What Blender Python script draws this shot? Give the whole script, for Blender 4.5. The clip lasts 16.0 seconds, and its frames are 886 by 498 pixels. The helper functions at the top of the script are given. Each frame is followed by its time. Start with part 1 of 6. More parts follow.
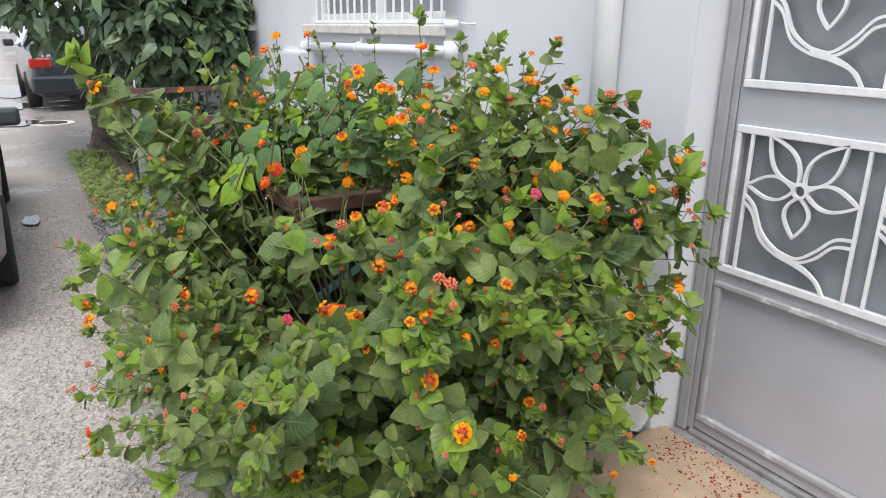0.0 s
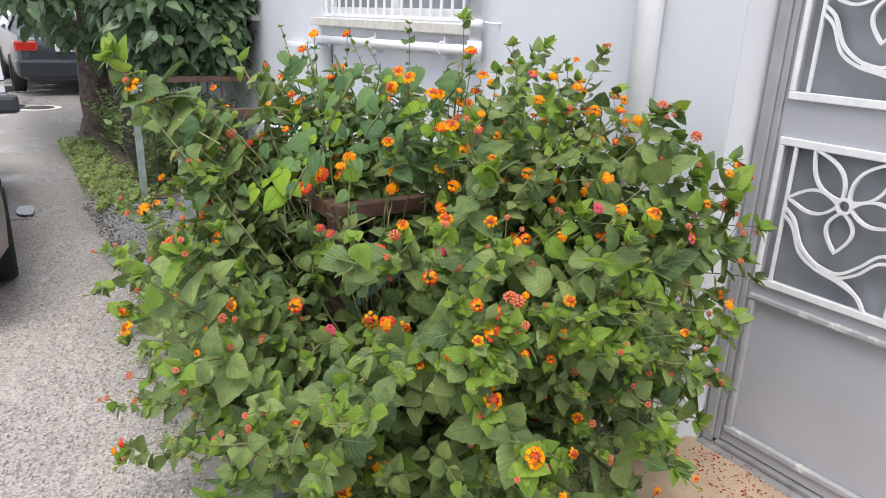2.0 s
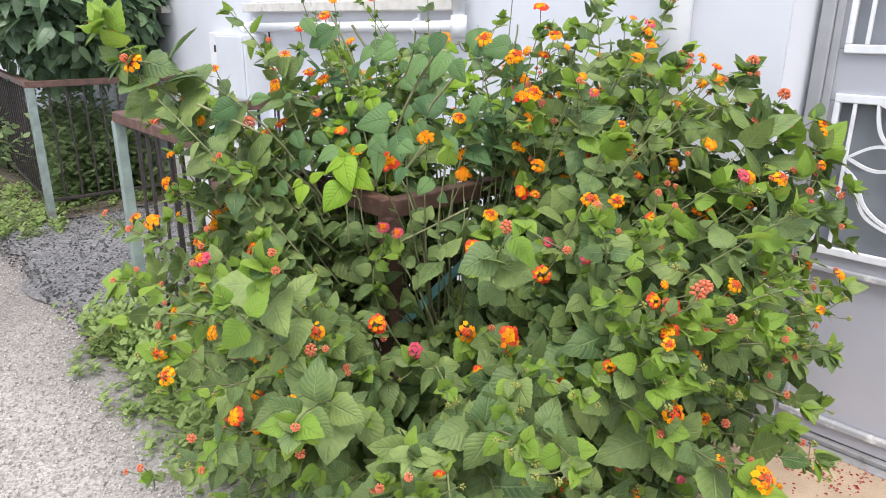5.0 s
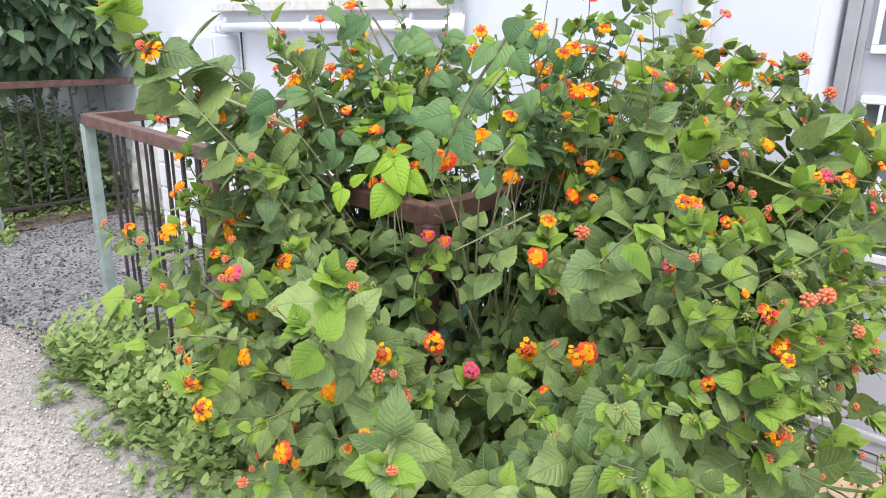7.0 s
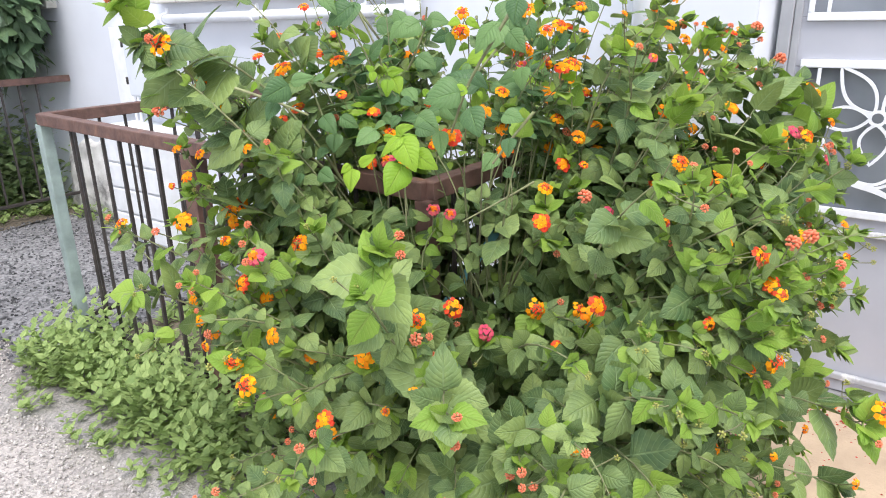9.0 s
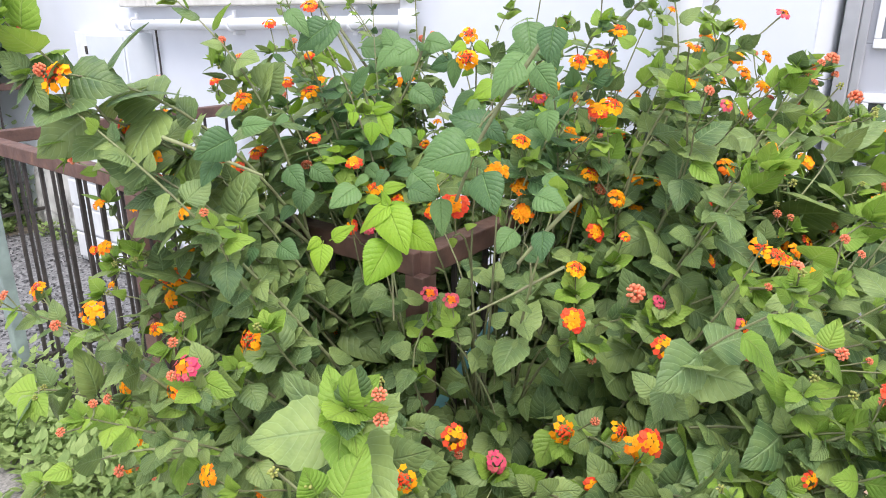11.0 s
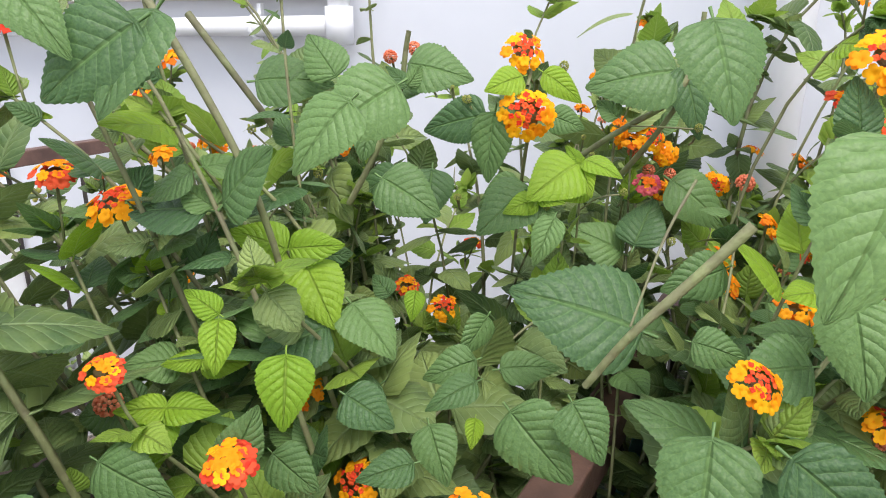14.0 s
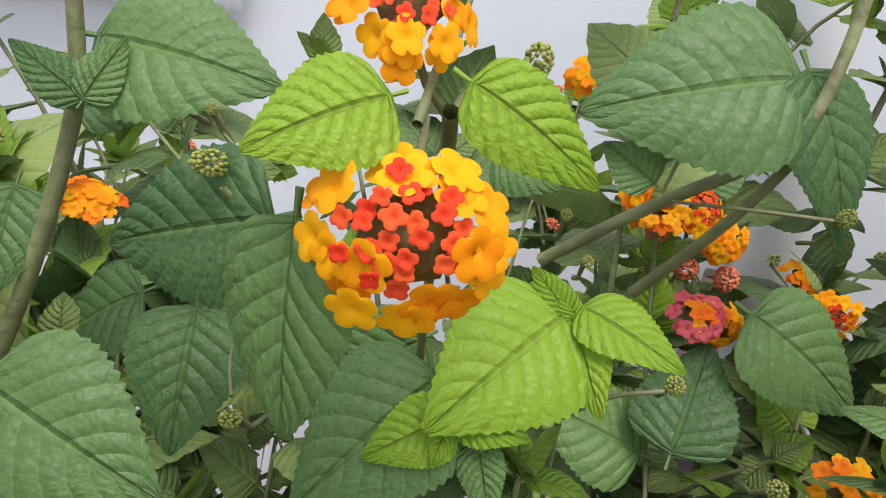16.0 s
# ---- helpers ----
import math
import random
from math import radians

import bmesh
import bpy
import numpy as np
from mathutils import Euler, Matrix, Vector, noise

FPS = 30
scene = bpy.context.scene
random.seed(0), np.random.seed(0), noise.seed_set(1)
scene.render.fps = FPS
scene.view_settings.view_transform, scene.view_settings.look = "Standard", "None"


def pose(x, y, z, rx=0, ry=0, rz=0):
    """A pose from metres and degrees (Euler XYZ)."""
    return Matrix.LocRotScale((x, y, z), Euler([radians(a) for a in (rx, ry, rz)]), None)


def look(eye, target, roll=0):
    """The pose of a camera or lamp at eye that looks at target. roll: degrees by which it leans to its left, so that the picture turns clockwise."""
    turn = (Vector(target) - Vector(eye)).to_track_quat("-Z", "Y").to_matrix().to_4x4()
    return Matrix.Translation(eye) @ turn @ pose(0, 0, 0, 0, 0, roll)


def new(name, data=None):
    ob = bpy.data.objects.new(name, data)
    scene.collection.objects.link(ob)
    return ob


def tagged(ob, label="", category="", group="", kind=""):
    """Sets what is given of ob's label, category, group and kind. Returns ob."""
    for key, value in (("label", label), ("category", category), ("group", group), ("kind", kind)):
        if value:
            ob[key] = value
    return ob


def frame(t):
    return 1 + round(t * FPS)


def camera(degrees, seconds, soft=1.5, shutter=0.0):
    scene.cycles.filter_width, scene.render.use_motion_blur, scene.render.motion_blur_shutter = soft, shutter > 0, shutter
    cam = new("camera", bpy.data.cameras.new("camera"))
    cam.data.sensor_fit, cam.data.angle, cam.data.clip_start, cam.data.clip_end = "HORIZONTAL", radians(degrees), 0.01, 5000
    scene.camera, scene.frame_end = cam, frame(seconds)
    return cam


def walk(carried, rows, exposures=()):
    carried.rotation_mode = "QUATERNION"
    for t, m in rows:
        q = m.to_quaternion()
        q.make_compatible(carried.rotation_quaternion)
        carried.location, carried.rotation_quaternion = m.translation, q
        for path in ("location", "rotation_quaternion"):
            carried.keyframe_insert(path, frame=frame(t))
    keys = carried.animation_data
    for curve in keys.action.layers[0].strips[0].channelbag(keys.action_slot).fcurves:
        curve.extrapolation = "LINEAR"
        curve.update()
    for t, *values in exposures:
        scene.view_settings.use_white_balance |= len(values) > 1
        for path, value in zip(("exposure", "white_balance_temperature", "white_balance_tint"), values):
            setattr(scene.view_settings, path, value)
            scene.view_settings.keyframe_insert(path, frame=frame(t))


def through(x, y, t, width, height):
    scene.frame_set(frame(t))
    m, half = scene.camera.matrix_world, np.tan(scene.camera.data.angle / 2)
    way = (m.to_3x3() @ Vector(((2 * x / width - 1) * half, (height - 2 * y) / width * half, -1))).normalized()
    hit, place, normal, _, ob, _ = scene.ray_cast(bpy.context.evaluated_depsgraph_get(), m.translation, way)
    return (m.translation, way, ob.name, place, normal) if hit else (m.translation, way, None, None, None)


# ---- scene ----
cam = camera(65.6, 16.0, soft=1.0)
PATH = [
    (0, (-0.046, 0.095, 1.39), (0.97, 1.706, 0.779), 0.7),
    (0.5, (-0.075, 0.155, 1.387), (0.96, 1.753, 0.774), 0.8),
    (1, (-0.119, 0.202, 1.393), (0.953, 1.776, 0.784), 0.8),
    (1.5, (-0.123, 0.203, 1.415), (0.922, 1.783, 0.775), 0.6),
    (2, (-0.159, 0.234, 1.416), (0.9, 1.809, 0.785), 2.3),
    (2.5, (-0.168, 0.301, 1.394), (0.905, 1.864, 0.756), 1.0),
    (3, (-0.182, 0.415, 1.372), (0.937, 1.95, 0.744), 0.4),
    (3.5, (-0.197, 0.504, 1.363), (0.976, 1.991, 0.721), 0.9),
    (4, (-0.256, 0.579, 1.335), (0.973, 2.03, 0.714), 0.8),
    (4.2, (-0.287, 0.609, 1.337), (0.955, 2.05, 0.72), 0.5),
    (6.3, (-0.372, 0.834, 1.264), (1.011, 2.13, 0.626), 1.4),
    (6.5, (-0.381, 0.855, 1.272), (1.012, 2.148, 0.651), 1.3),
    (7, (-0.405, 0.944, 1.272), (1.006, 2.226, 0.669), 1.0),
    (7.5, (-0.433, 1.006, 1.26), (0.998, 2.264, 0.652), 0.9),
    (8, (-0.523, 1.003, 1.267), (0.928, 2.226, 0.634), 0.2),
    (8.2, (-0.56, 0.994, 1.268), (0.901, 2.202, 0.631), -0.4),
    (10.3, (-0.495, 1.117, 1.302), (1.082, 2.16, 0.65), 0.0),
    (10.5, (-0.418, 1.155, 1.307), (1.158, 2.2, 0.657), -0.0),
    (11, (-0.274, 1.224, 1.303), (1.262, 2.337, 0.668), 0.1),
    (11.5, (-0.175, 1.366, 1.296), (1.387, 2.452, 0.678), -0.1),
    (12, (-0.094, 1.495, 1.293), (1.529, 2.515, 0.72), -1.0),
    (12.5, (-0.009, 1.551, 1.288), (1.653, 2.495, 0.697), -0.8),
    (13, (0.132, 1.609, 1.295), (1.788, 2.549, 0.684), -0.7),
    (13.5, (0.236, 1.68, 1.297), (1.858, 2.673, 0.679), -0.2),
    (14, (0.335, 1.755, 1.293), (1.993, 2.688, 0.676), 0.4),
    (14.5, (0.452, 1.82, 1.284), (2.149, 2.67, 0.655), 1.4),
    (15, (0.564, 1.855, 1.28), (2.284, 2.655, 0.647), 2.8),
    (15.5, (0.643, 1.882, 1.272), (2.349, 2.686, 0.604), 3.9),
    (16, (0.688, 1.889, 1.275), (2.405, 2.675, 0.617), 2.9),
]

walk(cam, [(t, look(eye, target, roll)) for t, eye, target, roll in PATH], [(0.0, 0.04, 6530, 11), (3.5, 0.23, 6470, 12), (6.5, 0.56, 6280, 13), (8.0, 0.64, 6250, 13), (11.5, 0.64, 6250, 14), (13.5, 0.55, 6420, 14), (14.5, 0.35, 6500, 13), (16.0, 0.20, 6550, 13)])

# ---------------------------------------------------------------- world and light
world = bpy.data.worlds.new("overcast_sky")
scene.world = world
world.use_nodes = True
wt = world.node_tree
sky = wt.nodes.new("ShaderNodeTexSky")
sky.sky_type, sky.sun_disc = "NISHITA", False
sky.sun_elevation, sky.sun_rotation = radians(63), radians(224)
sky.air_density, sky.dust_density, sky.ozone_density = 1.0, 4.0, 1.0
grey = wt.nodes.new("ShaderNodeMix")
grey.data_type, grey.blend_type = "RGBA", "MIX"
grey.inputs[0].default_value = 0.7
grey.inputs[7].default_value = (7.15, 7.5, 8.1, 1)
wt.links.new(sky.outputs[0], grey.inputs[6])
wt.links.new(grey.outputs[2], wt.nodes["Background"].inputs[0])
wt.nodes["Background"].inputs[1].default_value = 0.175
sun = new("sun", bpy.data.lights.new("sun", "SUN"))
sun.data.energy, sun.data.angle, sun.data.color = 2.3, radians(32), (1.0, 0.97, 0.92)
sun.matrix_world = look((-1.7, -1.6, 6.0), (0.4, 0.6, 0.0))

# ---------------------------------------------------------------- materials
MATS = {}


def material(name, colour, rough=0.6, metal=0.0, colour2=None, scale=20.0, detail=6.0, bump=0.0, bump_scale=None,
             stain=None, stain_scale=2.0, stain_size=0.5, spread=0.0, coat=0.0, transmission=0.0, contrast=0.35):
    """Principled material with grain at two scales, optional stains, relief, and a shift from object to object."""
    if name in MATS:
        return MATS[name]
    m = bpy.data.materials.new(name)
    MATS[name] = m
    m.use_nodes = True
    nt = m.node_tree
    b = nt.nodes["Principled BSDF"]
    b.inputs["Roughness"].default_value, b.inputs["Metallic"].default_value = rough, metal
    b.inputs["Coat Weight"].default_value, b.inputs["Transmission Weight"].default_value = coat, transmission
    tc = nt.nodes.new("ShaderNodeTexCoord")
    n1 = nt.nodes.new("ShaderNodeTexNoise")
    n1.inputs["Scale"].default_value, n1.inputs["Detail"].default_value = scale, detail
    nt.links.new(tc.outputs["Object"], n1.inputs["Vector"])
    r1 = nt.nodes.new("ShaderNodeValToRGB")
    c2 = colour2 or tuple(c * 0.75 for c in colour)
    r1.color_ramp.elements[0].position, r1.color_ramp.elements[0].color = 0.5 - contrast / 2, (*c2, 1)
    r1.color_ramp.elements[1].position, r1.color_ramp.elements[1].color = 0.5 + contrast / 2, (*colour, 1)
    nt.links.new(n1.outputs["Fac"], r1.inputs[0])
    out = r1.outputs[0]
    if stain:
        n2 = nt.nodes.new("ShaderNodeTexNoise")
        n2.inputs["Scale"].default_value, n2.inputs["Detail"].default_value = stain_scale, 8.0
        n2.inputs["Roughness"].default_value = 0.65
        nt.links.new(tc.outputs["Object"], n2.inputs["Vector"])
        r2 = nt.nodes.new("ShaderNodeValToRGB")
        r2.color_ramp.elements[0].position, r2.color_ramp.elements[1].position = stain_size, stain_size + 0.12
        nt.links.new(n2.outputs["Fac"], r2.inputs[0])
        mx = nt.nodes.new("ShaderNodeMix")
        mx.data_type = "RGBA"
        mx.inputs[7].default_value = (*stain, 1)
        nt.links.new(r2.outputs[0], mx.inputs[0])
        nt.links.new(out, mx.inputs[6])
        out = mx.outputs[2]
    if spread:
        oi = nt.nodes.new("ShaderNodeObjectInfo")
        hs = nt.nodes.new("ShaderNodeHueSaturation")
        mr = nt.nodes.new("ShaderNodeMapRange")
        mr.inputs[3].default_value, mr.inputs[4].default_value = 1 - spread, 1 + spread
        nt.links.new(oi.outputs["Random"], mr.inputs[0])
        nt.links.new(mr.outputs[0], hs.inputs["Value"])
        nt.links.new(out, hs.inputs["Color"])
        out = hs.outputs[0]
    nt.links.new(out, b.inputs["Base Color"])
    if bump:
        n3 = nt.nodes.new("ShaderNodeTexNoise")
        n3.inputs["Scale"].default_value, n3.inputs["Detail"].default_value = bump_scale or scale * 2, 8.0
        nt.links.new(tc.outputs["Object"], n3.inputs["Vector"])
        bp = nt.nodes.new("ShaderNodeBump")
        bp.inputs["Strength"].default_value, bp.inputs["Distance"].default_value = bump, 0.01
        nt.links.new(n3.outputs["Fac"], bp.inputs["Height"])
        nt.links.new(bp.outputs[0], b.inputs["Normal"])
    return m


def gravel_material(name, dark, light, scale, rough, wet=0.0, damp=None):
    """Packed small stones: each cell its own tone, with fine grit, broad patches and, where wet, smooth puddled spots."""
    m = bpy.data.materials.new(name)
    MATS[name] = m
    m.use_nodes = True
    N, L = m.node_tree.nodes, m.node_tree.links
    b = N["Principled BSDF"]
    tc = N.new("ShaderNodeTexCoord")
    cells = N.new("ShaderNodeTexVoronoi")
    cells.inputs["Scale"].default_value = scale
    grit = N.new("ShaderNodeTexNoise")
    grit.inputs["Scale"].default_value, grit.inputs["Detail"].default_value = scale * 3.0, 4.0
    patch = N.new("ShaderNodeTexNoise")
    patch.inputs["Scale"].default_value, patch.inputs["Detail"].default_value = 1.1, 7.0
    for n in (cells, grit, patch):
        L.new(tc.outputs["Object"], n.inputs["Vector"])
    sep = N.new("ShaderNodeSeparateColor")
    L.new(cells.outputs["Color"], sep.inputs[0])

    def mix(a, c, fac):
        n = N.new("ShaderNodeMix")
        n.data_type = "FLOAT"
        n.inputs[0].default_value = fac
        L.new(a, n.inputs[2]), L.new(c, n.inputs[3])
        return n.outputs[0]

    tone = mix(mix(sep.outputs[0], grit.outputs["Fac"], 0.45), patch.outputs["Fac"], 0.4)
    ramp = N.new("ShaderNodeValToRGB")
    ramp.color_ramp.elements[0].position, ramp.color_ramp.elements[0].color = 0.26, (*dark, 1)
    ramp.color_ramp.elements[1].position, ramp.color_ramp.elements[1].color = 0.70, (*light, 1)
    L.new(tone, ramp.inputs[0])
    tint = ramp.outputs[0]
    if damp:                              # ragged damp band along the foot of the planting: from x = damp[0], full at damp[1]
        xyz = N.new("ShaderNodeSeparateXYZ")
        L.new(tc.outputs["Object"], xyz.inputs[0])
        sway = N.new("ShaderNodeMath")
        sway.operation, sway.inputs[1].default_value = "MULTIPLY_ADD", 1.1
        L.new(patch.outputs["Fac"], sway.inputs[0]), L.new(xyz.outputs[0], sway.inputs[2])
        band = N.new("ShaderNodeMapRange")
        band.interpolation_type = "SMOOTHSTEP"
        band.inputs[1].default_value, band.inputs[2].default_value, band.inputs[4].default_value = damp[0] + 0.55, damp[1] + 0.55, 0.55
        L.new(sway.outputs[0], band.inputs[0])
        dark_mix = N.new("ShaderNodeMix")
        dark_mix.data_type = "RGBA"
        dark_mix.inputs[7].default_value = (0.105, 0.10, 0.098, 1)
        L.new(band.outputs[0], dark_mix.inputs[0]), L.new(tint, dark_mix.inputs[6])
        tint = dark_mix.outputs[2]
    L.new(tint, b.inputs["Base Color"])
    b.inputs["Roughness"].default_value = rough
    if wet:
        r = N.new("ShaderNodeMapRange")
        r.inputs[1].default_value, r.inputs[2].default_value = 0.52, 0.62
        r.inputs[3].default_value, r.inputs[4].default_value = rough, 0.18
        L.new(patch.outputs["Fac"], r.inputs[0])
        L.new(r.outputs[0], b.inputs["Roughness"])
    bp = N.new("ShaderNodeBump")
    bp.inputs["Strength"].default_value, bp.inputs["Distance"].default_value = 0.55, 0.006
    L.new(mix(cells.outputs["Distance"], grit.outputs["Fac"], 0.4), bp.inputs["Height"])
    L.new(bp.outputs[0], b.inputs["Normal"])
    return m


def leaf_material(name, dark, light, vein, rough=0.42, through=0.38, veins=8.0, quilt=0.5, per_island=False, lines=0.75):
    """A veined leaf: midrib and side veins from the leaf's own UV, quilted relief, some light passing through."""
    m = bpy.data.materials.new(name)
    MATS[name] = m
    m.use_nodes = True
    nt = m.node_tree
    N, L = nt.nodes, nt.links
    b = N["Principled BSDF"]

    def math_node(op, a, c=None, clamp=False):
        n = N.new("ShaderNodeMath")
        n.operation, n.use_clamp = op, clamp
        for k, v in ((0, a), (1, c)):
            if v is None:
                continue
            if isinstance(v, (int, float)):
                n.inputs[k].default_value = v
            else:
                L.new(v, n.inputs[k])
        return n.outputs[0]

    uv = N.new("ShaderNodeUVMap")
    sep = N.new("ShaderNodeSeparateXYZ")
    L.new(uv.outputs[0], sep.inputs[0])
    across = math_node("MULTIPLY", math_node("ABSOLUTE", math_node("SUBTRACT", sep.outputs[0], 0.5)), 2.0)
    s = math_node("SUBTRACT", math_node("MULTIPLY", sep.outputs[1], veins), math_node("MULTIPLY", across, 2.2))
    f = math_node("ABSOLUTE", math_node("SUBTRACT", math_node("FRACT", s), 0.5))      # 0.5 on a vein
    side = math_node("MULTIPLY", math_node("SUBTRACT", f, 0.42), 12.0, True)
    mid = math_node("SUBTRACT", 1.0, math_node("MULTIPLY", across, 14.0), True)
    line = math_node("MAXIMUM", math_node("MULTIPLY", side, lines), mid)
    if per_island:
        rnd = N.new("ShaderNodeNewGeometry").outputs["Random Per Island"]
    else:
        rnd = N.new("ShaderNodeObjectInfo").outputs["Random"]
    tc = N.new("ShaderNodeTexCoord")
    noi = N.new("ShaderNodeTexNoise")
    noi.inputs["Scale"].default_value, noi.inputs["Detail"].default_value = 45.0, 5.0
    L.new(tc.outputs["Object"], noi.inputs["Vector"])
    fac = math_node("ADD", math_node("MULTIPLY", rnd, 0.75), math_node("MULTIPLY", math_node("SUBTRACT", noi.outputs["Fac"], 0.4), 0.9), True)
    mx = N.new("ShaderNodeMix")
    mx.data_type = "RGBA"
    mx.inputs[6].default_value, mx.inputs[7].default_value = (*dark, 1), (*light, 1)
    L.new(fac, mx.inputs[0])
    mv = N.new("ShaderNodeMix")
    mv.data_type = "RGBA"
    mv.inputs[7].default_value = (*vein, 1)
    L.new(math_node("MULTIPLY", line, 0.55), mv.inputs[0])
    L.new(mx.outputs[2], mv.inputs[6])
    L.new(mv.outputs[2], b.inputs["Base Color"])
    b.inputs["Roughness"].default_value = rough
    b.inputs["Specular IOR Level"].default_value = 0.30
    h = math_node("SUBTRACT", math_node("MULTIPLY", math_node("SUBTRACT", 0.25, math_node("MULTIPLY", f, f)), quilt * 1.5), math_node("MULTIPLY", mid, 0.4))
    n2 = N.new("ShaderNodeTexVoronoi")
    n2.inputs["Scale"].default_value = 19.0
    L.new(uv.outputs[0], n2.inputs["Vector"])
    h = math_node("SUBTRACT", h, math_node("MULTIPLY", n2.outputs["Distance"], quilt * 0.22))
    bp = N.new("ShaderNodeBump")
    bp.inputs["Strength"].default_value, bp.inputs["Distance"].default_value = 0.9, 0.004
    L.new(h, bp.inputs["Height"])
    L.new(bp.outputs[0], b.inputs["Normal"])
    tr = N.new("ShaderNodeBsdfTranslucent")
    L.new(mv.outputs[2], tr.inputs["Color"])
    ms = N.new("ShaderNodeMixShader")
    ms.inputs[0].default_value = through
    L.new(b.outputs[0], ms.inputs[1])
    L.new(tr.outputs[0], ms.inputs[2])
    L.new(ms.outputs[0], N["Material Output"].inputs["Surface"])
    return m


def petal_material(name, dark, light, per_island=True):
    m = bpy.data.materials.new(name)
    MATS[name] = m
    m.use_nodes = True
    N, L = m.node_tree.nodes, m.node_tree.links
    b = N["Principled BSDF"]
    mx = N.new("ShaderNodeMix")
    mx.data_type = "RGBA"
    mx.inputs[6].default_value, mx.inputs[7].default_value = (*dark, 1), (*light, 1)
    L.new(N.new("ShaderNodeNewGeometry").outputs["Random Per Island"], mx.inputs[0])
    L.new(mx.outputs[2], b.inputs["Base Color"])
    b.inputs["Roughness"].default_value = 0.7
    b.inputs["Specular IOR Level"].default_value = 0.2
    tr = N.new("ShaderNodeBsdfTranslucent")
    L.new(mx.outputs[2], tr.inputs["Color"])
    ms = N.new("ShaderNodeMixShader")
    ms.inputs[0].default_value = 0.3
    L.new(b.outputs[0], ms.inputs[1])
    L.new(tr.outputs[0], ms.inputs[2])
    L.new(ms.outputs[0], N["Material Output"].inputs["Surface"])
    return m


M_WALL = material("white_limewash", (0.68, 0.70, 0.745), 0.85, colour2=(0.63, 0.65, 0.695), scale=3.0, bump=0.07, bump_scale=22.0)
M_TRIM = material("white_trim_paint", (0.82, 0.83, 0.84), 0.5, colour2=(0.72, 0.73, 0.74), scale=14.0, bump=0.08)
M_SILL = material("weathered_stone_sill", (0.70, 0.68, 0.63), 0.8, colour2=(0.55, 0.53, 0.48), scale=18.0, bump=0.3, stain=(0.22, 0.21, 0.18), stain_scale=9.0, stain_size=0.62)
M_CONC = material("tan_concrete", (0.50, 0.38, 0.26), 0.9, colour2=(0.38, 0.29, 0.20), scale=7.0, bump=0.35, bump_scale=120.0, stain=(0.30, 0.25, 0.20), stain_scale=3.0, stain_size=0.6)
M_PLASTER = material("broken_plaster", (0.66, 0.65, 0.62), 0.9, colour2=(0.5, 0.49, 0.46), scale=9.0, bump=0.6, bump_scale=30.0, stain=(0.24, 0.23, 0.22), stain_scale=5.0, stain_size=0.54)
M_MORTAR = material("grey_mortar", (0.66, 0.65, 0.62), 0.95, colour2=(0.46, 0.44, 0.41), scale=12.0, bump=0.6, bump_scale=40.0, stain=(0.12, 0.11, 0.10), stain_scale=10.0, stain_size=0.6)
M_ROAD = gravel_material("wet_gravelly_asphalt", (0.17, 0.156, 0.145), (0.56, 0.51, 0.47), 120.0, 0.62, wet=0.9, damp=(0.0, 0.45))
M_STRIP = gravel_material("wet_dark_gravel", (0.13, 0.122, 0.115), (0.36, 0.335, 0.31), 150.0, 0.6, wet=0.7)
M_GRAVEL = gravel_material("dark_gravel", (0.06, 0.06, 0.062), (0.27, 0.265, 0.265), 70.0, 0.75)
M_SOIL = material("soil_with_litter", (0.17, 0.14, 0.10), 0.95, colour2=(0.07, 0.06, 0.045), scale=40.0, bump=0.8)
M_DOOR = material("grey_metal_paint", (0.445, 0.45, 0.49), 0.36, colour2=(0.40, 0.405, 0.445), scale=4.0, bump=0.05, stain=(0.36, 0.365, 0.38), stain_scale=2.2, stain_size=0.62)
M_FRAME = material("grey_door_frame_paint", (0.36, 0.365, 0.38), 0.4, colour2=(0.30, 0.305, 0.32), scale=9.0, bump=0.08, stain=(0.62, 0.62, 0.60), stain_scale=14.0, stain_size=0.68)
M_LATTICE = material("white_ironwork_paint", (0.80, 0.81, 0.83), 0.4, colour2=(0.70, 0.71, 0.73), scale=30.0)
M_PANE = material("frosted_grey_glass", (0.34, 0.365, 0.40), 0.24, colour2=(0.25, 0.27, 0.295), scale=5.0, bump=0.05, transmission=0.22)
M_RAIL = material("rusty_brown_rail_paint", (0.155, 0.085, 0.065), 0.55, colour2=(0.09, 0.05, 0.04), scale=25.0, bump=0.3, stain=(0.30, 0.15, 0.08), stain_scale=11.0, stain_size=0.62)
M_BAR = material("dark_brown_bar_paint", (0.055, 0.045, 0.04), 0.5, colour2=(0.03, 0.026, 0.024), scale=30.0, bump=0.2, stain=(0.16, 0.08, 0.05), stain_scale=14.0, stain_size=0.66)
M_POST = material("faded_green_post_paint", (0.30, 0.37, 0.34), 0.6, colour2=(0.20, 0.25, 0.23), scale=16.0, bump=0.3, stain=(0.20, 0.12, 0.08), stain_scale=10.0, stain_size=0.64)
M_STRAP = material("teal_plastic_strap", (0.16, 0.36, 0.36), 0.45, colour2=(0.10, 0.27, 0.28), scale=30.0)
M_PIPE = material("white_plastic_pipe", (0.82, 0.83, 0.85), 0.35, colour2=(0.76, 0.77, 0.79), scale=8.0)
M_CABINET = material("pale_grey_cabinet_paint", (0.66, 0.69, 0.72), 0.45, colour2=(0.60, 0.63, 0.66), scale=6.0, bump=0.05)
